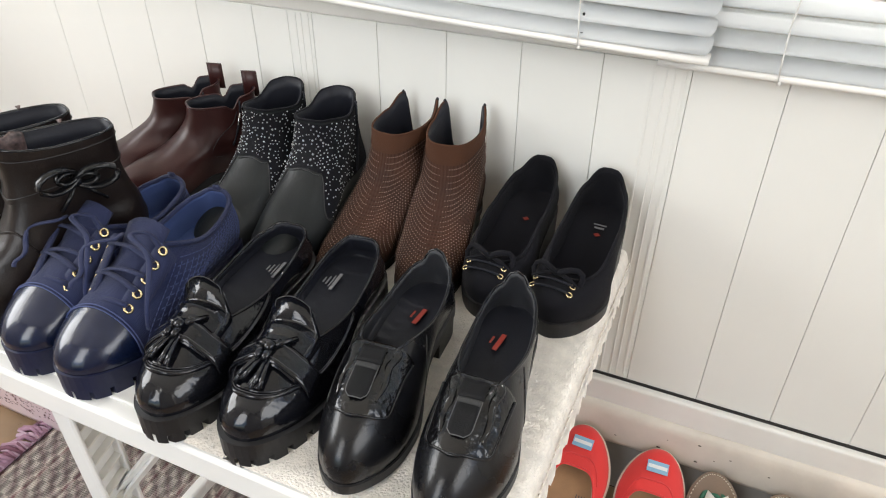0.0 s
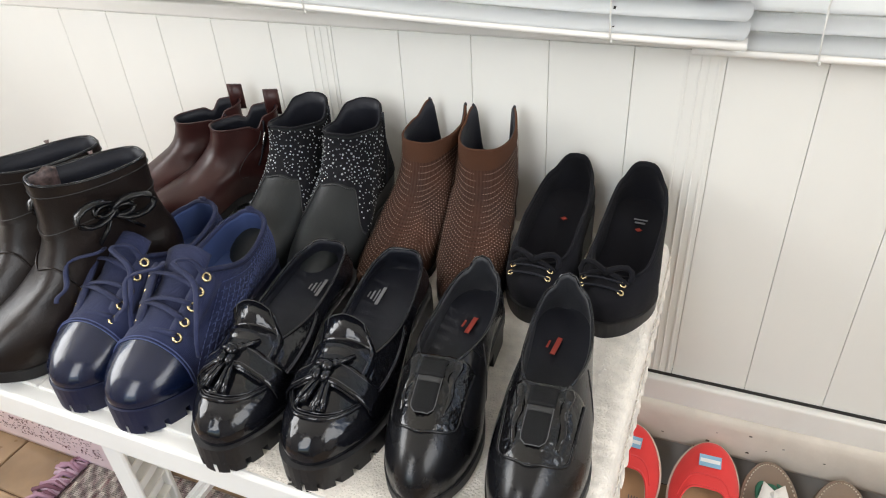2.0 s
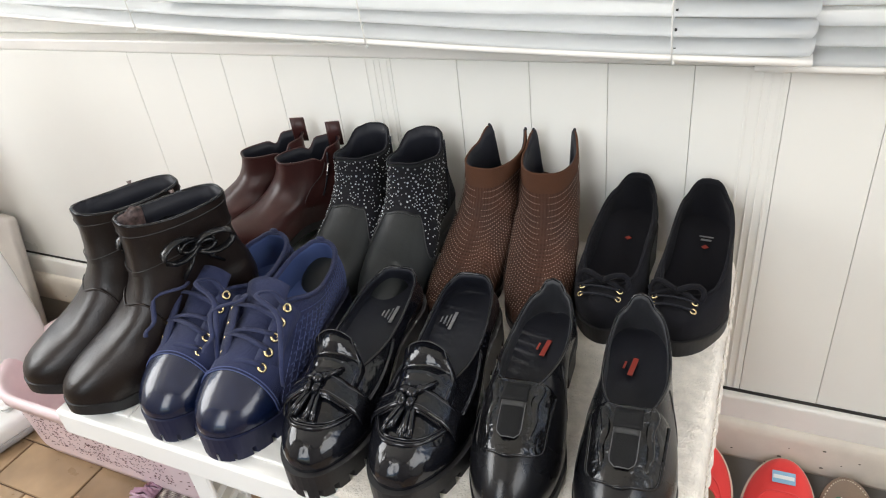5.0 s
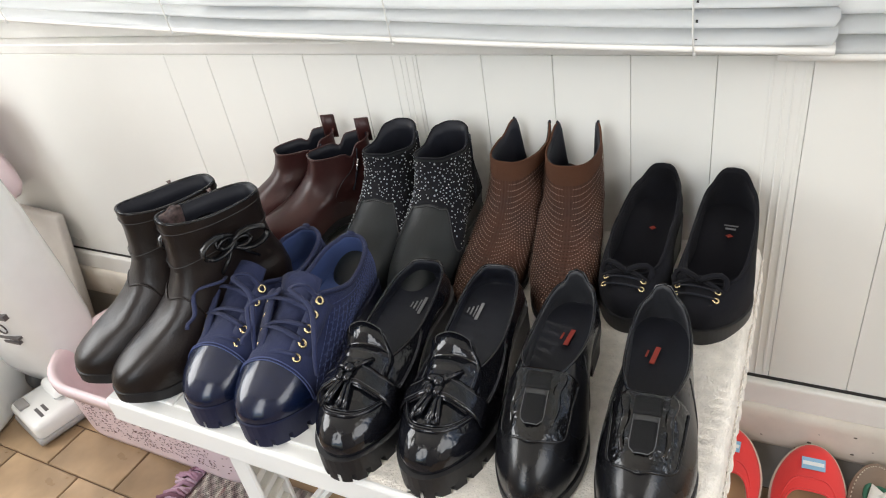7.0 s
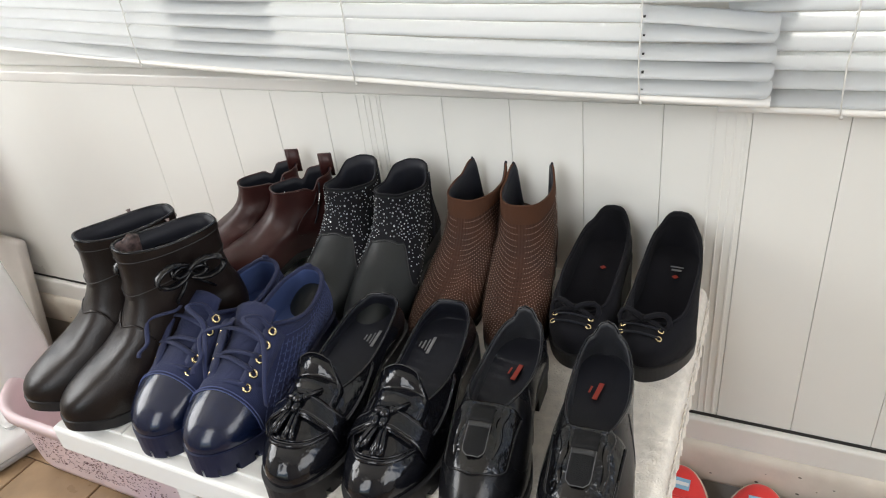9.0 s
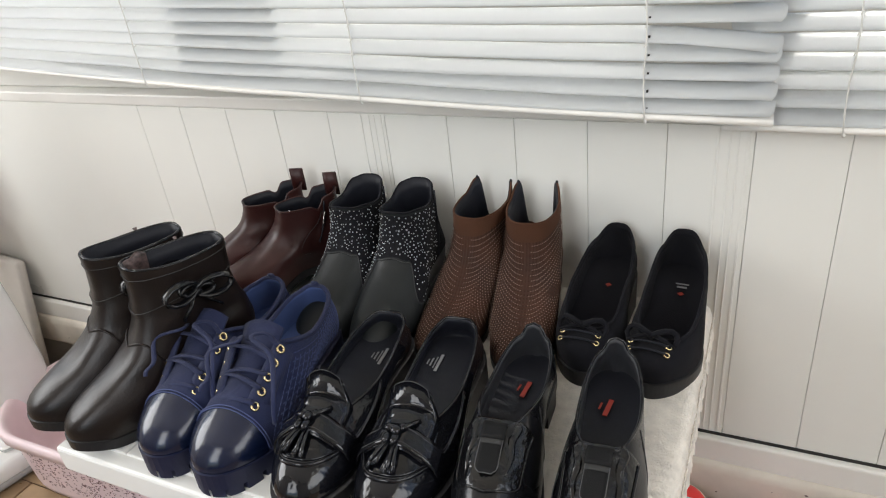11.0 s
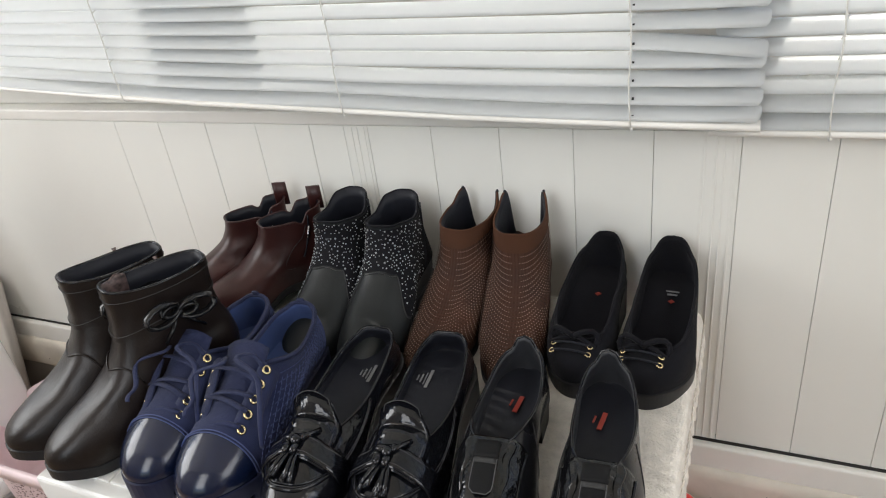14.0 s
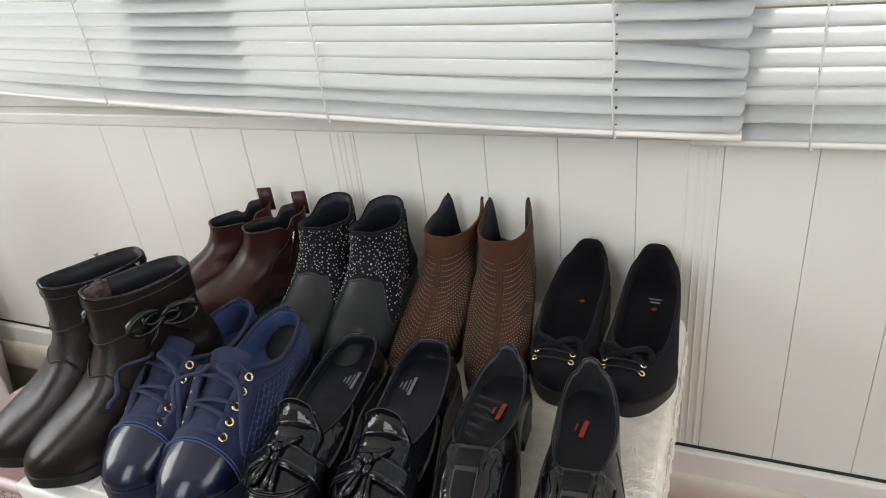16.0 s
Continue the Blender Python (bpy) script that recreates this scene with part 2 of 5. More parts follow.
def rug_material():
    m = material("woven_rug", (0.3, 0.27, 0.26), 0.95, grain=0.8, grain_scale=500, mottle=0.2)
    nt = m.node_tree
    b = nt.nodes["Principled BSDF"]
    co = nt.nodes.new("ShaderNodeTexCoord")
    bands = nt.nodes.new("ShaderNodeTexWave")
    bands.wave_profile, bands.bands_direction = "SIN", "X"
    bands.inputs["Scale"].default_value, bands.inputs["Distortion"].default_value = 2.6, 0.0
    zig = nt.nodes.new("ShaderNodeTexWave")
    zig.wave_profile, zig.bands_direction = "TRI", "DIAGONAL"
    zig.inputs["Scale"].default_value, zig.inputs["Distortion"].default_value = 22, 3.0
    zig.inputs["Detail Scale"].default_value = 2.0
    fine = nt.nodes.new("ShaderNodeTexChecker")
    fine.inputs["Scale"].default_value = 95
    mp = nt.nodes.new("ShaderNodeMapping")
    mp.inputs["Scale"].default_value = (1, 0.45, 1)
    nt.links.new(co.outputs["Object"], mp.inputs["Vector"])
    nt.links.new(mp.outputs[0], fine.inputs["Vector"])
    nt.links.new(co.outputs["Object"], bands.inputs["Vector"])
    nt.links.new(co.outputs["Object"], zig.inputs["Vector"])
    r1 = nt.nodes.new("ShaderNodeValToRGB")
    r1.color_ramp.interpolation = "CONSTANT"
    cols = ((0.0, (0.22, 0.20, 0.19)), (0.22, (0.52, 0.47, 0.42)), (0.45, (0.17, 0.065, 0.075)), (0.6, (0.58, 0.52, 0.46)), (0.8, (0.26, 0.235, 0.225)))
    r1.color_ramp.elements[0].color = (*cols[0][1], 1)
    r1.color_ramp.elements[1].position, r1.color_ramp.elements[1].color = cols[1][0], (*cols[1][1], 1)
    for p, c in cols[2:]:
        r1.color_ramp.elements.new(p).color = (*c, 1)
    nt.links.new(bands.outputs["Fac"], r1.inputs[0])
    r2 = nt.nodes.new("ShaderNodeValToRGB")
    r2.color_ramp.elements[0].color, r2.color_ramp.elements[1].color = (0.16, 0.085, 0.09, 1), (0.55, 0.50, 0.44, 1)
    nt.links.new(zig.outputs["Fac"], r2.inputs[0])
    mx = nt.nodes.new("ShaderNodeMix")
    mx.data_type = "RGBA"
    mx.inputs[0].default_value = 0.6
    nt.links.new(r1.outputs[0], mx.inputs[6])
    nt.links.new(r2.outputs[0], mx.inputs[7])
    mx2 = nt.nodes.new("ShaderNodeMix")
    mx2.data_type, mx2.blend_type = "RGBA", "OVERLAY"
    mx2.inputs[0].default_value = 0.45
    nt.links.new(mx.outputs[2], mx2.inputs[6])
    nt.links.new(fine.outputs["Color"], mx2.inputs[7])
    nt.links.new(mx2.outputs[2], b.inputs["Base Color"])
    return patterned(m, "weave", 90, 0.8, 0.003)


def yarn_colors(m):
    """Each strand takes one of a few yarn colours."""
    nt = m.node_tree
    geo = nt.nodes.new("ShaderNodeNewGeometry")
    ramp = nt.nodes.new("ShaderNodeValToRGB")
    ramp.color_ramp.interpolation = "CONSTANT"
    for e, (p, c) in zip((ramp.color_ramp.elements[0], ramp.color_ramp.elements[1], ramp.color_ramp.elements.new(0.6), ramp.color_ramp.elements.new(0.8)),
                         ((0.0, (0.34, 0.20, 0.27)), (0.35, (0.52, 0.42, 0.44)), (0.6, (0.16, 0.07, 0.10)), (0.8, (0.45, 0.32, 0.40)))):
        e.position, e.color = p, (*c, 1)
    nt.links.new(geo.outputs["Random Per Island"], ramp.inputs[0])
    nt.links.new(ramp.outputs[0], nt.nodes["Principled BSDF"].inputs["Base Color"])


yarn_colors(M["rubfade"])
M["rug"] = rug_material()


# ---- builders ----
def link_mesh(name, bm, mat, smooth=True):
    bmesh.ops.recalc_face_normals(bm, faces=bm.faces)
    me = bpy.data.meshes.new(name)
    bm.to_mesh(me)
    bm.free()
    for p in me.polygons:
        p.use_smooth = smooth
    for x in (mat if isinstance(mat, (list, tuple)) else [mat]):
        me.materials.append(M[x] if isinstance(x, str) else x)
    return new(name, me)


def part(name, bm, mat, parent, label="", smooth=True, kind=""):
    ob = link_mesh(name, bm, mat, smooth)
    ob.parent = parent
    return tagged(ob, label, kind=kind)


def empty(name, m, label, category, group=""):
    ob = new(name)
    ob.empty_display_size = 0.05
    ob.matrix_world = m
    return tagged(ob, label, category, group)


def box(bm, lo, hi, bevel=0.0, seg=2, m=None):
    r = bmesh.ops.create_cube(bm, size=1.0)
    vs = r["verts"]
    lo, hi = Vector(lo), Vector(hi)
    for v in vs:
        v.co = Vector((lo[i] + (v.co[i] + 0.5) * (hi[i] - lo[i]) for i in range(3)))
    if bevel:
        es = list({e for v in vs for e in v.link_edges})
        out = bmesh.ops.bevel(bm, geom=es, offset=bevel, segments=seg, profile=0.5, affect="EDGES")
        vs = list({v for f in out["faces"] for v in f.verts} | {v for v in vs if v.is_valid})
    if m is not None:
        bmesh.ops.transform(bm, matrix=m, verts=[v for v in vs if v.is_valid])
    return bm


def cube(lo, hi, bevel=0.0, seg=2, m=None):
    return box(bmesh.new(), lo, hi, bevel, seg, m)


def grid(bm, rows, closed=False, flip=False):
    """Skin between rows of points."""
    vs = [[bm.verts.new(p) for p in row] for row in rows]
    n = len(rows[0])
    for a, b in zip(vs, vs[1:]):
        for i in range(n if closed else n - 1):
            j = (i + 1) % n
            q = (a[i], a[j], b[j], b[i])
            bm.faces.new(q[::-1] if flip else q)
    return vs


def tube(bm, pts, r, closed=False, seg=6, flat=1.0):
    """A round cord along points; flat squeezes it into a band."""
    pts = [Vector(p) for p in pts]
    n = len(pts)
    rings = []
    for i, p in enumerate(pts):
        a = pts[i - 1] if (i or closed) else p
        b = pts[(i + 1) % n] if (i < n - 1 or closed) else p
        d = (b - a).normalized() if (b - a).length > 1e-9 else Vector((1, 0, 0))
        up = Vector((0, 0, 1)) if abs(d.z) < 0.95 else Vector((1, 0, 0))
        s = d.cross(up).normalized()
        u = s.cross(d)
        rr = r(i / max(1, n - 1)) if callable(r) else r
        rings.append([p + s * math.cos(2 * math.pi * k / seg) * rr + u * math.sin(2 * math.pi * k / seg) * rr * flat for k in range(seg)])
    if closed:
        rings.append(rings[0])
    vs = grid(bm, rings, closed=True)
    if not closed:
        bm.faces.new(vs[0][::-1])
        bm.faces.new(vs[-1])
    return bm


def ball(bm, p, r, squash=(1, 1, 1), sub=1):
    q = bmesh.ops.create_icosphere(bm, subdivisions=sub, radius=r)
    bmesh.ops.transform(bm, matrix=Matrix.Translation(p) @ Matrix.Diagonal((*squash, 1)), verts=q["verts"])


def ease(keys, t):
    """Smooth value between keyed (t, value) pairs."""
    if t <= keys[0][0]:
        return keys[0][1]
    for (a, x), (b, y) in zip(keys, keys[1:]):
        if t <= b:
            k = (t - a) / (b - a)
            k = k * k * (3 - 2 * k)
            return x + (y - x) * k
    return keys[-1][1]


# ---- shoe maker ----
from mathutils.bvhtree import BVHTree


class Shoe:
    """A shoe from its feather edge to its topline. Heel at the origin, toe along +x, ground at z = 0.
    t runs from the heel's middle (0) to the toe's middle (1) on the side +1 or -1, s from feather edge (0) to topline (1)."""

    def __init__(self, name, m, label, group, length, width, heel, sole, top, rise, fall, side=1, waist=0.66, heelw=0.70,
                 toe=0.32, toe_power=2.0, spring=0.006, bend=0.012, bulge=0.004, crease=0.0008, break_at=(0.34, 0.62), category="shoe"):
        self.L, self.W, self.heel, self.sole_t, self.side = length, width / 2, heel, sole, side
        self.top, self.rise, self.fall = top, rise, fall
        self.waist, self.heelw, self.toe, self.toe_power = waist, heelw, toe, toe_power
        self.spring, self.bend, self.bulge, self.crease, self.break_at = spring, bend, bulge, crease, break_at
        self.ob = empty(name, m, label, category, group)
        self.skin = None

    def half(self, f):
        w = ease([(0, self.heelw), (0.12, self.heelw), (0.38, self.waist), (0.70, 1.0), (1, 0.94)], f)
        if f < 0.15:
            w *= max(0.0, 1 - (1 - f / 0.15) ** 2) ** 0.5
        c = self.toe
        if f > 1 - c:
            w *= max(0.0, 1 - ((f - 1 + c) / c) ** self.toe_power) ** (1 / self.toe_power)
        return w * self.W

    def mid(self, f):
        return self.side * self.bend * (1.6 * (f - 0.45) ** 2 - 0.3 * f)

    def base(self, f):
        z = ease([(0, self.heel), (self.break_at[0], self.heel), (self.break_at[1], self.sole_t), (0.8, self.sole_t), (1, self.sole_t + self.spring)], f)
        if self.heel - self.sole_t > 0.02 and f < self.break_at[0]:
            z += 0.004 * (1 - f / self.break_at[0])
        return z

    def edge(self, t, sd, out=0.0):
        f = (1 - math.cos(math.pi * t)) / 2
        w = self.half(f)
        f2 = min(1, max(0, f))
        p = Vector((self.L * f2, self.mid(f2) + sd * w, self.base(f2)))
        if out:
            e = 0.01
            fa, fb = (1 - math.cos(math.pi * max(0, t - e))) / 2, (1 - math.cos(math.pi * min(1, t + e))) / 2
            d = Vector((self.L * (fb - fa), self.mid(fb) - self.mid(fa) + sd * (self.half(fb) - self.half(fa)), 0))
            if t < e:
                nrm = Vector((-1, 0, 0))
            elif t > 1 - e:
                nrm = Vector((1, 0, 0))
            else:
                nrm = Vector((-d.y, d.x, 0)) * sd
                nrm = nrm.normalized()
            p += nrm * out
        return p

    def topline(self, t, sd):
        o = self.top
        f = (1 - math.cos(math.pi * t)) / 2
        x = o["back"] + (o["front"] - o["back"]) * f
        w = o["width"] / 2 * ease(o.get("shape", [(0, 1), (1, 1)]), f) * math.sin(math.pi * min(1, max(0, t))) ** o.get("power", 0.75)
        fm = x / self.L
        return Vector((x, self.mid(fm) * o.get("follow", 0.7) + o.get("lean", 0) * self.side + sd * w, ease(o["z"], t)))

    def surf(self, t, sd, s):
        a = self.edge(t, sd)
        d = self.topline(t, sd)
        r, q = self.rise, self.fall
        eo = self.edge(t, sd, 1.0) - self.edge(t, sd)
        b = a + eo * ease(r.get("out", [(0, 0.003), (1, 0.003)]), t) + Vector((0, 0, ease(r["up"], t)))
        g = d + Vector((ease(q["x"], t), sd * ease(q.get("y", [(0, 0), (1, 0)]), t), -ease(q["down"], t)))
        k = 1 - s
        return a * k ** 3 + b * 3 * k * k * s + g * 3 * k * s * s + d * s ** 3

    def normal(self, t, sd, s):
        e = 0.012
        t0, t1 = max(0.001, t - e), min(0.999, t + e)
        u = self.surf(t1, sd, s) - self.surf(t0, sd, s)
        v = self.surf(t, sd, min(1, s + e)) - self.surf(t, sd, max(0, s - e))
        n = u.cross(v) * sd
        return -n.normalized() if n.length > 1e-12 else Vector((0, 0, 1))

    def on(self, t, sd, s, lift=0.0):
        return self.surf(t, sd, s) + self.normal(t, sd, s) * lift

    def ring(self, s, n=30, inset=0.0):
        steps = [(i / n, 1) for i in range(n + 1)] + [(i / n, -1) for i in range(n - 1, 0, -1)]
        if inset:
            return [self.on(t, sd, s, -inset) for t, sd in steps]
        return [self.surf(t, sd, s) for t, sd in steps]

    def upper(self, mat, label="", n=30, ns=18, crumple=0.0, crumple_scale=30):
        bm = bmesh.new()
        rows = []
        for j in range(ns + 1):
            s = j / ns
            row = self.ring(s, n)
            if crumple:
                row = [p + Vector((0.6, 0.6, 0.25)) * noise.noise(Vector((p.x * 0.6, p.y, p.z * 1.7)) * crumple_scale + Vector((self.side, 3, 7))) * crumple * math.sin(math.pi * min(1, s * 1.0)) for p in row]
            rows.append(row)
        grid(bm, rows, closed=True)
        return part("upper", bm, mat, self.ob, label)

    def lining(self, mat, label="", n=30, ns=10, name="lining", to=0.0):
        bm = bmesh.new()
        rows = [self.ring(to + (1 - to) * j / ns, n, 0.0026) for j in range(ns + 1)]
        rows.append(self.ring(1.0, n))
        grid(bm, rows, closed=True, flip=True)
        return part(name, bm, mat, self.ob, label)

    def insole(self, mat, label="", lift=0.0065, inset=0.001, n=30):
        bm = bmesh.new()
        a = [self.edge(i / n, 1, -inset) for i in range(n + 1)]
        b = [self.edge(i / n, -1, -inset) for i in range(n + 1)]
        rows = []
        for p, q in zip(a, b):
            row = []
            for k in range(7):
                u = k / 6
                v = p.lerp(q, u)
                v.z += lift + 0.003 * (2 * u - 1) ** 2
                row.append(v)
            rows.append(row)
        grid(bm, rows)
        return part("insole", bm, mat, self.ob, label)

    def plate(self, mat, thick=None, out=0.003, label="", name="sole", f0=0.0, f1=1.0, lip=0.0015, low=None, n=36, taper=0.0):
        """The outsole, or with low a block down to that height."""
        bm = bmesh.new()
        t0, t1 = math.acos(1 - 2 * f0) / math.pi, math.acos(1 - 2 * f1) / math.pi
        ts = [t0 + (t1 - t0) * i / n for i in range(n + 1)]
        right, left = ([self.edge(t, sd, out) for t in ts] for sd in (1, -1))
        loop = right + left[::-1]
        c = sum(loop, Vector()) / len(loop)

        def lowz(p):
            return low if low is not None else p.z - thick
        tops = [Vector((p.x, p.y, p.z + lip)) for p in loop]
        tops_in = [Vector((p.x + (c.x - p.x) * 0.03, p.y + (c.y - p.y) * 0.06, p.z + lip + 0.0008)) for p in loop]
        mids = [Vector((p.x, p.y, p.z + lip - 0.002)) for p in loop]
        lows = [Vector((p.x + (c.x - p.x) * taper, p.y + (c.y - p.y) * taper, lowz(p) + 0.0015)) for p in loop]
        low2 = [Vector((p.x + (c.x - p.x) * (taper + 0.02), p.y + (c.y - p.y) * (taper + 0.03), lowz(p))) for p in loop]
        vs = grid(bm, [tops_in, tops, mids, lows, low2], closed=True)
        half = len(right)
        for row, fl in ((vs[0], False), (vs[-1], True)):
            for i in range(half - 1):
                q = [row[i], row[i + 1], row[len(row) - 2 - i], row[len(row) - 1 - i]]
                q = list(dict.fromkeys(q))
                if len(q) > 2:
                    try:
                        bm.faces.new(q if fl else q[::-1])
                    except ValueError:
                        pass
        bmesh.ops.remove_doubles(bm, verts=bm.verts, dist=1e-6)
        return part(name, bm, mat, self.ob, label, smooth=False)

    def lugs(self, mat, count=13, depth=0.008, out=0.003, f_gap=(0.32, 0.46), fill=0.68):
        """Tread blocks round the sole's lower edge."""
        bm = bmesh.new()
        for sd in (1, -1):
            for i in range(count):
                ta = (i + 0.5 - fill / 2) / count
                tb = (i + 0.5 + fill / 2) / count
                f = (1 - math.cos(math.pi * (ta + tb) / 2)) / 2
                pts = [self.edge(ta + (tb - ta) * k / 3, sd, out) for k in range(4)]
                inn = [p.lerp(Vector((p.x, self.mid(p.x / self.L), p.z)), 0.42) for p in pts]
                z0, z1 = 0.0, depth + 0.002
                rows = [[Vector((p.x, p.y, z)) for p in pts] for z in (z0, z1)]
                rin = [[Vector((p.x, p.y, z)) for p in inn] for z in (z0, z1)]
                lo = rows[0] + rin[0][::-1]
                hi = rows[1] + rin[1][::-1]
                vs = grid(bm, [lo, hi], closed=True)
                for r, fl in ((vs[0], True), (vs[1], False)):
                    for k in range(3):
                        q = (r[k], r[k + 1], r[6 - k], r[7 - k])
                        bm.faces.new(q[::-1] if fl else q)
        return part("tread", bm, mat, self.ob, smooth=False)

    def binding(self, mat, r=0.0016, label="", name="topline_binding", n=36):
        return part(name, tube(bmesh.new(), self.ring(1.0, n), r, closed=True), mat, self.ob, label)

    def over(self, x, y, lift=0.0):
        """The point of the upper straight above x, y."""
        if self.skin is None:
            bm = bmesh.new()
            grid(bm, [self.ring(j / 24, 40) for j in range(25)], closed=True)
            self.skin = BVHTree.FromBMesh(bm)
            bm.free()
        hit, nrm, _, _ = self.skin.ray_cast(Vector((x, y, 0.4)), Vector((0, 0, -1)))
        if hit is None or hit.z < 0.02:
            return None
        return hit + Vector((0, 0, 1)) * lift

    def drape(self, name, mat, xs, half, lift=0.0015, label="", n=14, m=12, y0=0.0, ruck=0.0, thick=0.0018, parent=None, dome=0.0):
        """A leather piece laid over the vamp from xs[0] to xs[1], half(u) wide to each side of y0."""
        rows = []
        for i in range(n + 1):
            u = i / n
            x = xs[0] + (xs[1] - xs[0]) * u
            row = []
            for j in range(m + 1):
                y = y0 + self.mid(x / self.L) + half(u) * (2 * j / m - 1)
                p = self.over(x, y, lift)
                row.append((x, y, p))
            known = [p.z for _, _, p in row if p is not None] or [rows[-1][m // 2].z if rows else 0.08]
            top = max(known)
            row = [p if p is not None else Vector((x, y, top + dome * (1 - (2 * j / m - 1) ** 2))) for j, (x, y, p) in enumerate(row)]
            if ruck:
                row = [p + Vector((0, 0, ruck * (0.5 + noise.noise(Vector((p.x * 55, p.y * 90, self.side * 3)))))) for p in row]
            rows.append(row)
        bm = bmesh.new()
        grid(bm, rows)
        ob = part(name, bm, mat, parent or self.ob, label)
        md = ob.modifiers.new("thickness", "SOLIDIFY")
        md.thickness, md.offset = thick, 1.0
        return ob, rows

    def cut(self, t, sd, x):
        """The s at which the upper passes the plane x, seen from the toe."""
        lo, hi = 0.0, 1.0
        for _ in range(22):
            m = (lo + hi) / 2
            if self.surf(t, sd, m).x > x:
                lo = m
            else:
                hi = m
        return lo

    def cap(self, x_of, mat, name="toe_cap", label="", lift=0.0012, n=26, ns=10):
        """A cover over the toe, back to the line x_of(t)."""
        bm = bmesh.new()
        ts = [(1, i / n) for i in range(n + 1)] + [(-1, i / n) for i in range(n - 1, -1, -1)]
        t_lo = next(i / 200 for i in range(201) if self.edge(i / 200, 1).x > x_of(i / 200))
        cols = []
        for sd, k in ts:
            t = t_lo + (1 - t_lo) * k
            sm = self.cut(t, sd, x_of(t))
            cols.append([self.on(t, sd, sm * j / ns, lift) for j in range(ns + 1)])
        grid(bm, cols)
        return part(name, bm, mat, self.ob, label)

    def patch(self, name, mat, sd, ts, ss, lift=0.0012, label="", n=10, ns=8):
        """A cover over a stretch of one side; ss gives the s-range at t."""
        bm = bmesh.new()
        rows = []
        for i in range(n + 1):
            t = ts[0] + (ts[1] - ts[0]) * i / n
            a, b = ss(t)
            rows.append([self.on(t, sd, a + (b - a) * j / ns, lift) for j in range(ns + 1)])
        grid(bm, rows)
        return part(name, bm, mat, self.ob, label)

    def stitch(self, name, mat, pts, r=0.0006, closed=False):
        return part(name, tube(bmesh.new(), pts, r, closed, seg=5), mat, self.ob)

    def bars(self, name, mat, x0, y0, w, rows, step=0.006, turn=0.0, label=""):
        """Print on the insole: plain bars of the words' size."""
        bm = bmesh.new()
        for i, (wi, hi) in enumerate(rows):
            cx, cy = x0 - i * step * math.cos(turn), y0 - i * step * math.sin(turn)
            f = cx / self.L
            z = self.base(f) + 0.0105
            m = Matrix.Translation((cx, cy + self.mid(f), z)) @ Matrix.Rotation(turn, 4, "Z")
            box(bm, (-hi / 2, -wi / 2, -0.0004), (hi / 2, wi / 2, 0.0004), m=m)
        return part(name, bm, mat, self.ob, label, smooth=False)


def place(x, y, a, z=0.476, tilt=0.0):
    """Heel at x, y; toe turned a degrees from straight out of the wall towards the west."""
    return pose(x, y, z, 0, 0, -90 - a) @ pose(0, 0, 0, 0, tilt, 0)


TABLE = 0.476


# ---- the place ----
X0, X1, Y1, CEIL = -2.3, 1.5, -1.75, 2.4
wall_north = tagged(link_mesh("wall_north", cube((X0, 0.012, 0.0), (X1, 0.09, 0.735)), "room", False),
                    "low white wall under the window, clad in upright plastic panels", "wall", kind="structure")
# window frame over the low wall, with mullions and panes
window_1 = tagged(link_mesh("window_1", cube((X0, 0.0, 0.722), (X1, 0.085, 0.742), 0.003), "rail", False),
                  "white aluminium window above the panelled low wall", "window", kind="structure")
part("bottom_rail", cube((X0, 0.035, 0.742), (-0.02, 0.075, 0.917), 0.004), "rail", window_1, smooth=False)
part("bottom_rail", cube((-0.018, 0.035, 0.742), (X1, 0.075, 0.856), 0.004), "rail", window_1, smooth=False)
part("top_rail", cube((X0, 0.035, 2.10), (X1, 0.075, 2.18), 0.004), "rail", window_1, smooth=False)
for mx, mw in ((-1.72, 0.035), (-0.70, 0.092), (-0.02, 0.070), (1.2, 0.035)):
    part("mullion", cube((mx - mw, 0.037, 0.917 if mx < 0 else 0.856), (mx + mw, 0.073, 2.10), 0.003), "rail", window_1, smooth=False)
for a, b in ((X0, -1.755), (-1.685, -0.792), (-0.608, -0.090), (0.050, 1.165)):
    pane = part("pane", cube((a, 0.053, 0.917 if b < 0 else 0.856), (b, 0.058, 2.10)), glass, window_1, smooth=False)
    pane.visible_shadow = False
# lintel and ceiling lie out of view, added to enclose the light
tagged(link_mesh("wall_lintel", cube((X0, 0.0, 2.18), (X1, 0.09, CEIL)), "room", False), "unseen white wall above the window, added to close the room", "wall", kind="structure")
tagged(link_mesh("ceiling", cube((X0, Y1, CEIL), (X1, 0.09, CEIL + 0.1)), "room", False), "unseen plain white ceiling, added to close the room", "ceiling", kind="structure")


def wall_with_opening(name, axis, at, lo, hi, hole, label, wall_mat="room"):
    """A wall of four blocks round an opening."""
    bm = bmesh.new()
    (a0, a1), (h0, h1, z0, z1) = (lo, hi), hole
    for p, q, r, s in ((a0, a1, 0, z0), (a0, a1, z1, CEIL), (a0, h0, z0, z1), (h1, a1, z0, z1)):
        if q - p < 1e-6 or s - r < 1e-6:
            continue
        if axis == "x":
            box(bm, (at[0], p, r), (at[1], q, s))
        else:
            box(bm, (p, at[0], r), (q, at[1], s))
    return tagged(link_mesh(name, bm, wall_mat, False), label, "wall", kind="structure")


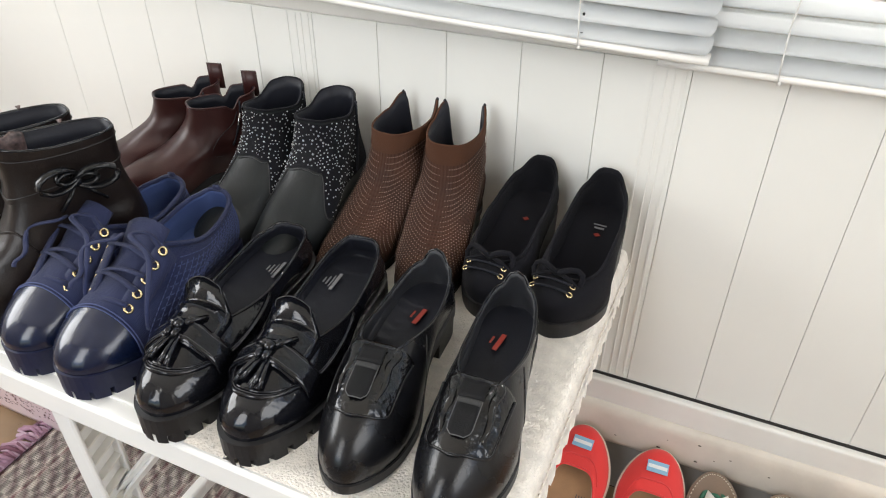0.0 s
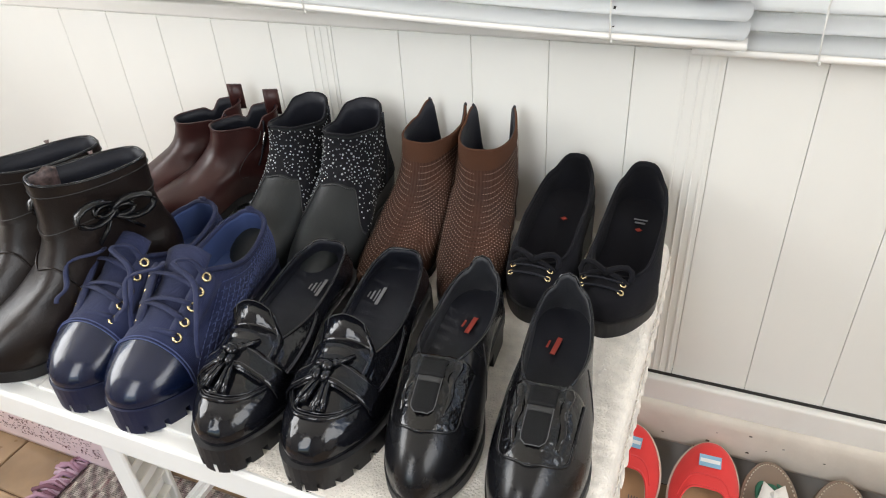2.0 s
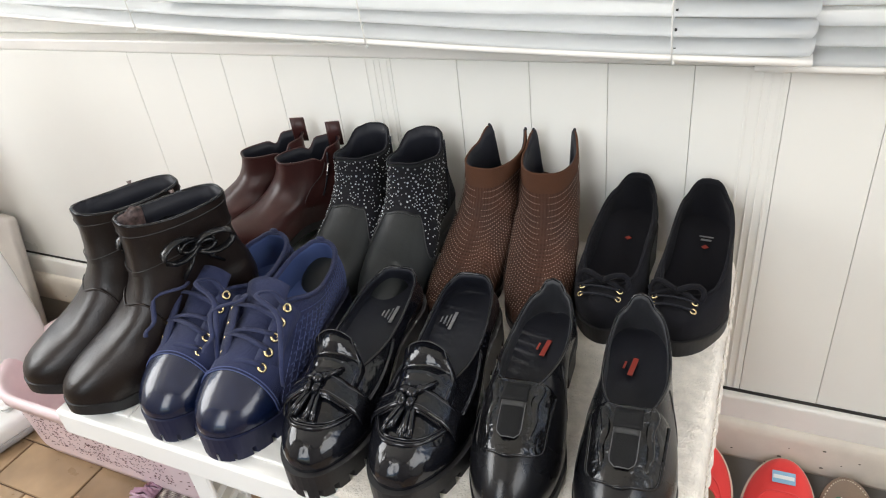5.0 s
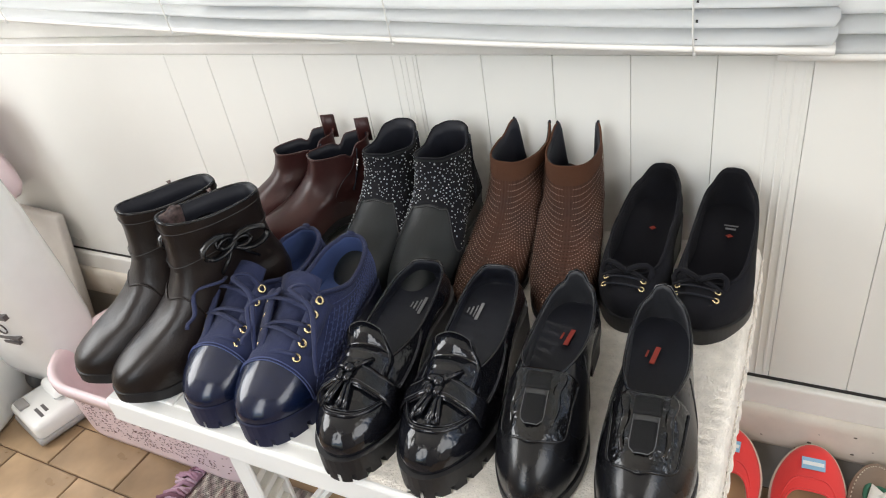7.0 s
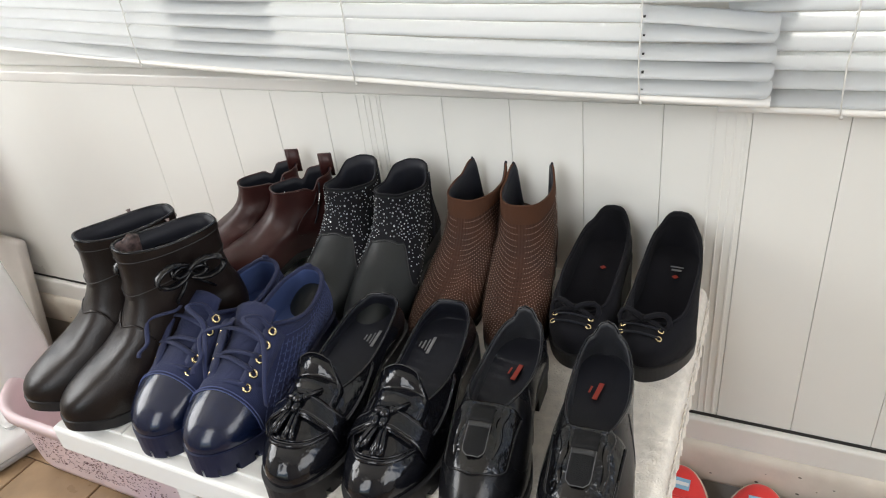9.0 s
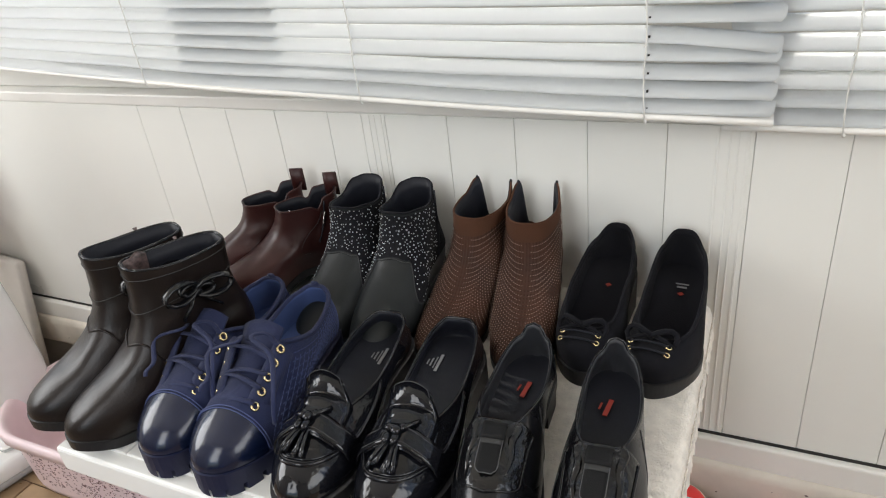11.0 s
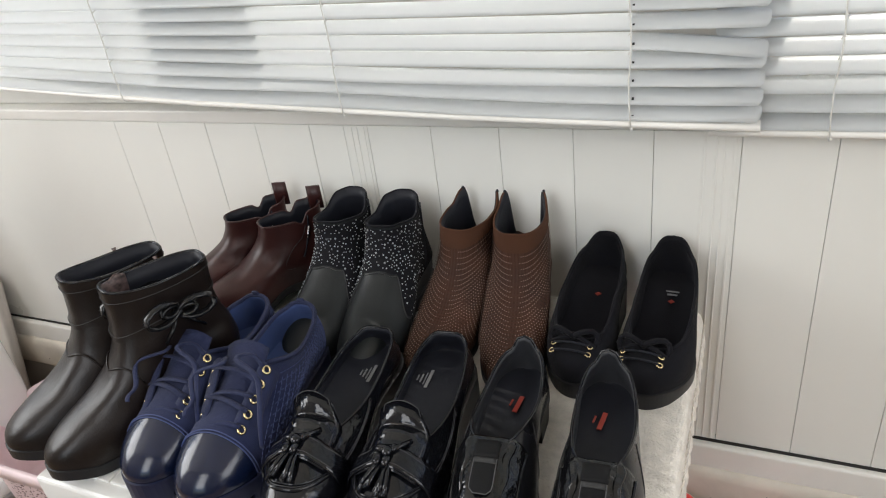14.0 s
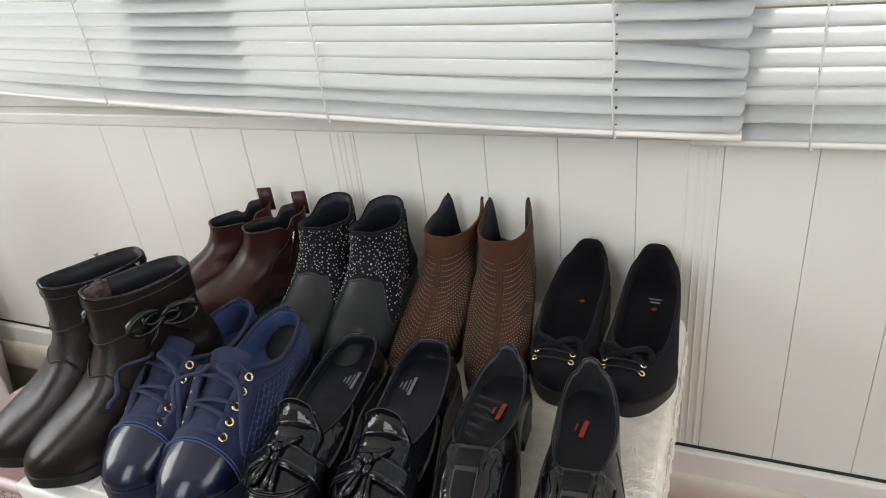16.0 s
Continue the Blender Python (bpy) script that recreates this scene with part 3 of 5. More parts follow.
# three unseen walls, added to enclose the light; their openings hold the lamps
wall_with_opening("wall_east", "x", (X1, X1 + 0.1), Y1, 0.09, (-1.55, -0.2, 0.95, 2.15), "unseen white end wall with an assumed window opening, added to close the room")
wall_with_opening("wall_south", "y", (Y1 - 0.1, Y1), X0, X1, (-0.85, -0.05, 0.05, 2.15), "unseen dark back wall with an assumed door opening, added to close the room", "house")
wall_with_opening("wall_west", "x", (X0 - 0.1, X0), Y1, 0.09, (-1.55, -0.2, 0.95, 2.15), "unseen white end wall with an assumed window opening, added to close the room")

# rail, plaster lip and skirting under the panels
# the gap is a solid dark strip, its shade put into the colour
tagged(link_mesh("gap_strip", cube((X0, -0.002, 0.2365), (X1, 0.012, 0.2405)), "gap", False), "near-black strip that draws the shadow gap under the wall panels", "trim", kind="structure")
tagged(link_mesh("trim_rail", cube((X0, -0.012, 0.190), (X1, 0.012, 0.2365), 0.005, 3), "rail", False),
       "white aluminium rail under the wall panels", "trim", kind="structure")


def uneven_bar(lo, hi, n, amp, seed):
    bm = bmesh.new()
    rows = []
    (xa, ya, za), (xb, yb, zb) = lo, hi
    prof = [(yb, zb), (ya + 0.006, zb), (ya + 0.001, zb - 0.006), (ya, zb - 0.02), (ya, za + 0.012), (ya + 0.003, za + 0.003), (ya + 0.010, za), (yb, za)]
    for i in range(n + 1):
        x = xa + (xb - xa) * i / n
        rows.append([Vector((x, y + amp * noise.noise(Vector((x * 7, k, seed))), z + amp * 1.3 * noise.noise(Vector((x * 5, k * 0.3 + 9, seed))))) for k, (y, z) in enumerate(prof)])
    grid(bm, rows)
    return bm


lip = tagged(link_mesh("baseboard", uneven_bar((X0, -0.020, 0.112), (X1, 0.02, 0.193), 240, 0.0022, 4), "concrete"),
             "chipped cream-painted plaster ledge below the rail", "baseboard", kind="structure")
tagged(link_mesh("baseboard_2", cube((X0, -0.006, 0.0), (X1, 0.012, 0.118)), "skirting", False), "bare grey skirting above the floor", "baseboard", kind="structure")
rng = random.Random(5)
pits = bmesh.new()
for _ in range(46):
    x = rng.uniform(-0.05, 0.75) if rng.random() < 0.8 else rng.uniform(-1.8, -1.1)
    ball(pits, (x, -0.0195, rng.uniform(0.122, 0.172)), rng.uniform(0.0008, 0.0026), (1.3, 0.5, 0.8))
part("chip", pits, "pit", lip, "small dark chips in the plaster", kind="stuff")


# ---- table ----
def folding_table():
    ob = empty("folding_table", pose(-0.3775, -0.265, 0), "low white plastic folding table loaded with shoes", "table")
    hx, hy = 0.3425, 0.240
    bm = cube((-hx, -hy, TABLE - 0.040), (hx, hy, TABLE - 0.003), 0.004, 2)
    part("tabletop", bm, "plastic", ob, smooth=False)
    w, d = 2 * (hx - 0.018) / 8, 2 * (hy - 0.018) / 3
    first = None
    for i in range(8):
        for j in range(3):
            at = Vector((-hx + 0.018 + (i + 0.5) * w, -hy + 0.018 + (j + 0.5) * d, 0))
            if first is None:
                first = part("top_panel", cube((-w / 2 + 0.0011, -d / 2 + 0.0011, TABLE - 0.006), (w / 2 - 0.0011, d / 2 - 0.0011, TABLE), 0.0012, 1), "plastic", ob, smooth=False)
                first.location = at
            else:
                o = new("top_panel", first.data)
                o.parent, o.location = ob, at
    for sx, lx in ((-1, -0.163), (1, 0.1835)):
        for ly, s in ((-0.205, -1), (0.205, 1)):
            bm = bmesh.new()
            tilt = Matrix.Translation((lx, ly, 0)) @ Matrix.Rotation(radians(0.5 * sx), 4, "Y")
            box(bm, (-0.020, -0.016, 0.0), (0.009, -0.010, 0.446), 0.002, 1, tilt)
            box(bm, (-0.008, -0.011, 0.0), (-0.004, 0.026, 0.446), 0.001, 1, tilt)
            box(bm, (-0.016, 0.024, 0.0), (0.009, 0.030, 0.446), 0.0015, 1, tilt)
            leg = part("leg", bm, "plastic", ob, smooth=False)
            rib = None
            for k in range(14):
                m = tilt @ Matrix.Translation((0.001, 0.007, 0.03 + k * 0.029)) @ Matrix.Rotation(radians(18), 4, "X")
                if rib is None:
                    rib = part("rib", cube((-0.006, -0.018, -0.0012), (0.006, 0.018, 0.0012)), "rib", leg, smooth=False).data
                    leg.children[0].matrix_local = m
                else:
                    o = new("rib", rib)
                    o.parent, o.matrix_local = leg, m
    for y in (-0.19, 0.19):
        bm = bmesh.new()
        for dz in (0.0, 0.018):
            tube(bm, [(-0.20, y, 0.18 + dz), (-0.01, y, 0.44 + dz * 0.6)], 0.0075, seg=4, flat=0.6)
        part("brace", bm, "plastic", ob, "slanting folding brace", smooth=False)
    part("foot_bar", cube((-0.205, -0.2, 0.05), (-0.187, 0.2, 0.075), 0.004), "plastic", ob, smooth=False)
    return ob


folding_table()


def table_cloth():
    """Damask runner over the table's end, with a scalloped lace edge."""
    bm = bmesh.new()
    xs = [-0.36 + 0.325 * i / 60 for i in range(61)]
    rows = []
    for j in range(50):
        y = -0.502 + 0.480 * j / 49
        row = []
        for x in xs:
            skew = 0.02 * math.sin(y * 9) if x < -0.3 else 0
            z = TABLE + 0.0022 + 0.0012 * noise.noise(Vector((x * 22, y * 22, 1))) + 0.0008 * noise.noise(Vector((x * 60, y * 60, 5)))
            row.append(Vector((x + skew, y, z)))
        for k, (dx, dz) in enumerate(((0.004, -0.002), (0.007, -0.010), (0.008, -0.022), (0.010, -0.036))):
            row.append(Vector((xs[-1] + dx + 0.003 * noise.noise(Vector((0, y * 30, k))), y, TABLE + dz + 0.003 * noise.noise(Vector((3, y * 25, k))))))
        rows.append(row)
    grid(bm, rows)
    ob = link_mesh("table_cloth", bm, "cloth")
    tagged(ob, "cream damask runner with a lace edge, spread over the table", "tablecloth")
    bm = bmesh.new()
    rows = []
    for i in range(241):
        y = -0.50 + 0.478 * i / 240
        lobe = abs(math.sin(i * math.pi / 12))
        e = xs[-1] + 0.0105
        w = 0.005 + 0.006 * lobe + 0.002 * noise.noise(Vector((i * 0.31, 0, 0)))
        rows.append([Vector((e - 0.001 + 0.25 * w * q, y, TABLE - 0.030 - w * q + 0.0018 * math.sin(i * 0.9 + q * 5))) for q in (0, 0.35, 0.7, 1.0)])
    grid(bm, rows)
    for i in range(40):
        y = -0.495 + 0.012 * i
        tube(bm, [(xs[-1] + 0.0075 + 0.002 * math.sin(b), y + 0.004 * math.cos(b), TABLE - 0.018 + 0.006 * math.sin(b)) for b in [2 * math.pi * q / 8 for q in range(8)]], 0.0008, closed=True, seg=4)
    part("lace_edge", bm, "lace", ob, "scalloped cream lace border")
    return ob


table_cloth()


# ---- blinds ----
def blind(name, xa, xb, y, z_low, pitch, count, cords, slope, fade, label, sag):
    ob = empty(name, pose(0, y, 0), label, "blind")
    width, tilt = 0.0255, radians(34)
    r = random.Random(len(name))

    def drop(x, i):
        return slope * max(0.0, xb - x) ** 1.45 * max(0.0, 1 - i / fade)

    for i in range(count):
        bm = bmesh.new()
        rows = []
        seed = r.random() * 50
        loose = max(0.0, 1 - i / 4.0) * sag
        for k in range(41):
            x = xa + (xb - xa) * k / 40
            zc = z_low + 0.012 + i * pitch + drop(x, i) + loose * noise.noise(Vector((x * 3.1, seed, 0)))
            if i == 4 and sag > 0.002:
                zc -= 0.011 * max(0.0, (x - cords[-1]) / (xb - cords[-1])) ** 1.3
            a = tilt + loose * 40 * noise.noise(Vector((x * 2.3, seed, 7)))
            row = []
            for q in range(7):
                u = q / 6 - 0.5
                cut = (0.0045, 0.0012, 0, 0, 0, 0.0012, 0.0045)[q] if k in (0, 40) else 0.0
                row.append(Vector((x + (cut if k == 0 else -cut), u * width * math.cos(a), zc + u * width * math.sin(a) + 0.0026 * (1 - (2 * u) ** 2))))
            rows.append(row)
        grid(bm, rows)
        s = part("slat", bm, "slat", ob)
        md = s.modifiers.new("thickness", "SOLIDIFY")
        md.thickness = 0.0006
        for c in cords[-1:]:
            zc = z_low + 0.012 + i * pitch + drop(c, i)
            part("slot", cube((c - 0.0012, -0.0065, zc - 0.0042), (c + 0.0012, -0.0025, zc - 0.0012)), "hole", s, smooth=False)
    bm = bmesh.new()
    rows = []
    for k in range(31):
        x = xa + (xb - xa) * k / 30
        z = z_low + drop(x, 0) + sag * 0.4 * noise.noise(Vector((x * 3.1, 2, 0)))
        rows.append([Vector((x, dy, z + dz)) for dy, dz in ((-0.012, -0.002), (-0.012, 0.002), (-0.009, 0.004), (0.009, 0.004), (0.012, 0.002), (0.012, -0.002), (0.009, -0.004), (-0.009, -0.004))])
    vs = grid(bm, rows, closed=True)
    bm.faces.new(vs[0])
    bm.faces.new(vs[-1])
    part("bottom_bar", bm, "rail", ob)
    for c in cords:
        bm = bmesh.new()
        top = z_low + count * pitch + 0.02
        for dx, dy in ((-0.004, -0.0125), (0.0035, 0.0115)):
            tube(bm, [(c + dx * (0.3 + 0.7 * math.sin(k * 0.9) ** 2), dy, z_low + drop(c, 0) - 0.006 + (top - z_low) * k / 36) for k in range(37)], 0.0009, seg=5)
        for i in range(count):
            zc = z_low + 0.012 + i * pitch + drop(c, i) - 0.006
            tube(bm, [(c - 0.004, -0.0125, zc - 0.006), (c + 0.005, 0.0115, zc + 0.010)], 0.0007, seg=4)
        ball(bm, (c, -0.0125, z_low + drop(c, 0) - 0.004), 0.0024, (0.8, 0.6, 1.2))
        part("cord", bm, "cord", ob)
    top = z_low + count * pitch + 0.02
    part("head_rail", cube((xa, -0.016, top), (xb, 0.016, top + 0.03), 0.002), "rail", ob, smooth=False)
    return ob


blind("venetian_blind", -2.05, 0.016, -0.040, 0.744, 0.0206, 50, (-1.30, -0.897, -0.500, -0.119), 0.040, 16,
      "white slatted blind with crooked bottom slats, hanging before the window", 0.006)
blind("venetian_blind", -0.037, 1.35, -0.012, 0.728, 0.0206, 50, (0.087, 0.48, 0.9), 0.0, 10,
      "white slatted blind hanging straight before the next pane", 0.0005)


# ---- shoes ----
def eyelet(bm, p, n, r=0.0042):
    zax = n.normalized()
    xax = zax.orthogonal().normalized()
    yax = zax.cross(xax)
    tube(bm, [p + (xax * math.cos(k * math.pi / 6) + yax * math.sin(k * math.pi / 6)) * r for k in range(12)], r * 0.38, closed=True, seg=6)


def heeled_boot(x, y, a, side):
    sh = Shoe("ankle_boot", place(x, y, a), "dark brown leather heeled ankle boot with a side bow", "dark brown ankle boots", 0.245, 0.081, 0.052, 0.014,
              dict(back=0.010, front=0.126, width=0.060, power=0.62, z=[(0, 0.190), (0.5, 0.190), (1, 0.197)], follow=0.2),
              dict(up=[(0, 0.06), (0.5, 0.045), (0.8, 0.05), (1, 0.052)], out=[(0, 0.012), (0.5, 0.010), (1, 0.008)]),
              dict(x=[(0, 0.010), (0.5, 0.012), (1, -0.012)], y=[(0, 0), (0.5, 0.002), (1, 0)], down=[(0, 0.09), (0.5, 0.10), (1, 0.150)]),
              side, toe=0.29, toe_power=2.3, spring=0.010, category="boot")
    sh.upper("brown", crumple=0.0042, crumple_scale=30)
    sh.lining("lining", to=0.35)
    bm = bmesh.new()
    n = 30
    cuff = [[p for p in sh.ring(s, n)] for s in (0.83, 0.88, 0.94, 1.0)]
    grid(bm, [[p + Vector(((p.x - 0.06) * 0.035, p.y * 0.05, 0)) for p in row] for row in cuff], closed=True)
    cf = part("cuff", bm, "brown", sh.ob, "stitched leather cuff")
    bm = bmesh.new()
    for s in (0.85, 0.97):
        tube(bm, [p + Vector(((p.x - 0.06) * 0.05, p.y * 0.065, 0)) for p in sh.ring(s, 40)], 0.0005, closed=True, seg=4)
    part("stitching", bm, "thread", cf)
    sh.binding("black", 0.0018)
    sh.plate("rubber", 0.013, 0.002, low=None)
    sh.plate("rubber", None, 0.0, name="heel", f0=0.0, f1=0.27, low=0.0, taper=0.10)
    # zip with pale tape along the inner side
    sd = -1
    part("zip_tape", tube(bmesh.new(), [sh.on(0.42, sd, 0.72 + 0.28 * k / 8, 0.002) for k in range(9)] + [sh.on(0.42, sd, 1.0, 0.004) + Vector((0, 0, 0.004))], 0.003, flat=0.5), "patlining", sh.ob, "patterned zip tape")
    part("zip", tube(bmesh.new(), [sh.on(0.42, sd, 0.70 + 0.29 * k / 10, 0.003) for k in range(11)], 0.0014), "chrome", sh.ob)
    if side > 0:
        bm = bmesh.new()
        rows = []
        for k in range(15):
            t = 0.64 + 0.32 * k / 14
            peak = 0.007 * max(0.0, 1 - abs(t - 0.70) / 0.07)
            top = sh.topline(t, -1)
            rows.append([sh.on(t, -1, 0.92, -0.0045), sh.on(t, -1, 0.96, -0.0042), top + Vector((0, 0.004, -0.002 + 0.5 * peak)), top + Vector((0, 0.002, -0.001 + peak))])
        grid(bm, rows)
        fc = part("facing", bm, "patlining", sh.ob, "patterned satin facing inside the shaft")
        md = fc.modifiers.new("thickness", "SOLIDIFY")
        md.thickness = 0.0016
    pts = []
    for sd2, ks in ((1, range(0, 21)), (-1, range(19, -1, -1))):
        for k in ks:
            t = 0.52 + 0.48 * k / 20
            xx = 0.150 - 0.030 * (1 - k / 20)
            pts.append(sh.on(t, sd2, sh.cut(t, sd2, xx), 0.0006))
    part("vamp_seam", tube(bmesh.new(), pts, 0.0013, seg=5), "brown", sh.ob)
    # bow at the outer ankle
    base = sh.on(0.46, 1, 0.86, 0.006)
    out = sh.normal(0.46, 1, 0.86)
    along = Vector((0, 0, 1)).cross(out).normalized()
    bm = bmesh.new()
    for k in (1, -1):
        for w in (1.0, 0.5):
            pts = []
            for q in range(13):
                b = 2 * math.pi * q / 12
                pts.append(base + along * k * w * (0.020 - 0.020 * math.cos(b)) + Vector((0, 0, 0.012 * w * math.sin(b) + 0.004 - 0.003 * k)) + out * (0.004 + 0.010 * w * math.sin(b / 2)))
            tube(bm, pts, 0.0062, seg=8, flat=0.45)
        tube(bm, [base, base + along * k * 0.012 + Vector((0, 0, -0.016)) + out * 0.006, base + along * k * 0.024 + Vector((0, 0, -0.030)) + out * 0.004], 0.004, seg=6, flat=0.5)
    ball(bm, base + out * 0.006, 0.006, (1, 1, 1.2), 2)
    part("bow", bm, "black", sh.ob, "black leather bow")
    return sh


heeled_boot(-0.652, -0.275, 26, -1)
heeled_boot(-0.577, -0.283, 26, 1)


def sneaker(x, y, a, side):
    sh = Shoe("lace_up_shoe", place(x, y, a), "navy quilted canvas lace-up shoe with a polished toe cap", "navy lace-up shoes", 0.274, 0.094, 0.032, 0.023,
              dict(back=0.004, front=0.150, width=0.066, power=0.62, z=[(0, 0.090), (0.18, 0.084), (0.5, 0.078), (0.85, 0.100), (1, 0.104)], follow=0.5),
              dict(up=[(0, 0.03), (0.5, 0.03), (0.8, 0.035), (1, 0.036)], out=[(0, 0.006), (0.5, 0.006), (1, 0.010)]),
              dict(x=[(0, -0.004), (0.5, 0.0), (1, 0.048)], y=[(0, 0), (0.5, 0.010), (1, 0)], down=[(0, 0.02), (0.5, 0.020), (1, 0.028)]),
              side, toe=0.32, toe_power=2.3, waist=0.74, heelw=0.74, spring=0.006)
    sh.upper("navy", n=34, ns=20, crumple=0.0012)
    sh.lining("navylight", to=0.1)
    sh.insole("navylight")
    sh.binding("navy", 0.0032)
    sh.plate("navysole", None, 0.004, low=0.008)
    sh.lugs("navysole", 13, 0.010, 0.004, fill=0.78)
    sh.cap(lambda t: 0.224 + 0.010 * (1 - t), "navygloss", label="polished navy leather toe cap", lift=0.0016)
    bm = bmesh.new()
    for dx in (0.0, -0.003):
        pts = []
        for sd, ks in ((1, range(0, 21)), (-1, range(19, -1, -1))):
            for k in ks:
                t = 0.70 + 0.30 * k / 20
                xx = 0.224 + 0.010 * (1 - t) + dx
                pts.append(sh.on(t, sd, sh.cut(t, sd, xx), 0.0022))
        tube(bm, pts, 0.0007, seg=5)
    part("cap_stitching", bm, "navythread", sh.ob)
    # quilting over both quarters: paired upright seams and dashed cross seams
    bm = bmesh.new()
    for sd in (1, -1):
        for i in range(22):
            t = 0.08 + 0.030 * i
            top = 0.93 if t < 0.52 else 0.80
            for k in range(16):
                a_, b_ = (0.10 + (top - 0.10) * (k + w) / 16 for w in (0.12, 0.80))
                tube(bm, [sh.on(t, sd, a_, 0.0004), sh.on(t, sd, b_, 0.0004)], 0.00055, seg=4)
        for j in range(9):
            s = 0.14 + 0.088 * j
            for k in range(30):
                tube(bm, [sh.on(0.08 + 0.62 * (k + w) / 30, sd, s, 0.0004) for w in (0.1, 0.75)], 0.00055, seg=4)
    part("quilting", bm, "navythread", sh.ob, "stitched quilting squares", kind="stuff")
    part("heel_tab", tube(bmesh.new(), [sh.on(0.0, 1, 0.75 + 0.25 * k / 4, 0.001) for k in range(5)] + [sh.on(0, 1, 1, 0.001) + Vector((0.003, 0, 0.006))], 0.006, flat=0.4), "navy", sh.ob)
    # tongue
    bm = bmesh.new()
    rows = []
    for k in range(12):
        u = k / 11
        cx, cz = 0.214 - 0.085 * u, 0.068 + 0.056 * u - 0.004 * math.sin(math.pi * u)
        w = 0.017 + 0.009 * u
        rows.append([Vector((cx, sh.mid(0.6) + w * q, cz - 0.010 * q * q)) for q in (-1, -0.66, -0.33, 0, 0.33, 0.66, 1)])
    grid(bm, rows)
    tg = part("tongue", bm, "navy", sh.ob)
    md = tg.modifiers.new("thickness", "SOLIDIFY")
    md.thickness = 0.004
    # eyelet facings, eyelets, laces
    ups = []
    for i in range(5):
        u = i / 4
        row = []
        for sd in (1, -1):
            t = 0.66 - 0.02 * u
            p = Vector((0.211 - 0.056 * u, sh.mid(0.6) + (0.022 + 0.008 * u if sd > 0 else -0.024 - 0.006 * u), (0.068 if sd > 0 else 0.060) + 0.035 * u))
            row.append(p)
        ups.append(row)
    for sdi, sd in ((0, 1), (1, -1)):
        bm = bmesh.new()
        rows = []
        for i in range(9):
            u = i / 8
            p = Vector((0.221 - 0.073 * u, sh.mid(0.6) + sd * (0.019 + 0.011 * u), 0.0645 + 0.0425 * u))
            rows.append([p + Vector((0, -sd * 0.005, 0.0035)), p + Vector((0, sd * 0.001, 0.0022)), p + Vector((0, sd * 0.008, -0.004)), p + Vector((0, sd * 0.014, -0.014))])
        grid(bm, rows)
        fc = part("facing", bm, "navy", sh.ob, "eyelet facing")
        md = fc.modifiers.new("thickness", "SOLIDIFY")
        md.thickness = 0.003
        for row in ups:
            bm = bmesh.new()
            eyelet(bm, row[sdi] + Vector((0, sd * 0.0045, 0.002)), Vector((0.15, sd * 0.9, 0.6)), 0.0042)
            part("eyelet", bm, "gold", sh.ob, "brass eyelet")
    for i, row in enumerate(ups):
        a_, b_ = row[0] + Vector((0, 0.004, 0.004)), row[1] + Vector((0, -0.004, 0.004))
        if i == 4:
            continue
        b2 = ups[min(4, i + 1)][1] + Vector((0, -0.004, 0.004)) if i % 2 else b_
        part("lace", tube(bmesh.new(), [a_.lerp(b2, k / 8) + Vector((0, 0, 0.007 * math.sin(math.pi * k / 8) + 0.002)) for k in range(9)], 0.0034, flat=0.45), "navy", sh.ob)
    for sd in (1, -1):
        p = ups[4][0 if sd > 0 else 1]
        reach = 1.0 if sd > 0 else 0.2
        pts = [p + Vector((0, sd * 0.002, 0.006)), p + Vector((-0.004, -sd * 0.012, 0.018)), p + Vector((0.012, -sd * 0.020, 0.024)), p + Vector((0.026, sd * 0.010, 0.016)),
               p + Vector((0.044, sd * 0.020 * reach, -0.002)), p + Vector((0.058, sd * 0.022 * reach, -0.026 * reach)), p + Vector((0.062, sd * 0.020 * reach, -0.052 * reach))]
        fine = []
        for a_, b_, c_, d_ in zip([pts[0]] + pts, pts, pts[1:], pts[2:] + [pts[-1]]):
            for k in range(5):
                u = k / 5
                fine.append(0.5 * ((2 * b_) + (c_ - a_) * u + (2 * a_ - 5 * b_ + 4 * c_ - d_) * u * u + (3 * b_ - a_ - 3 * c_ + d_) * u ** 3))
        part("loose_lace", tube(bmesh.new(), fine, 0.0030, flat=0.5), "navy", sh.ob)
    return sh


sneaker(-0.579, -0.224, -5, 1)
sneaker(-0.503, -0.226, -6, -1)


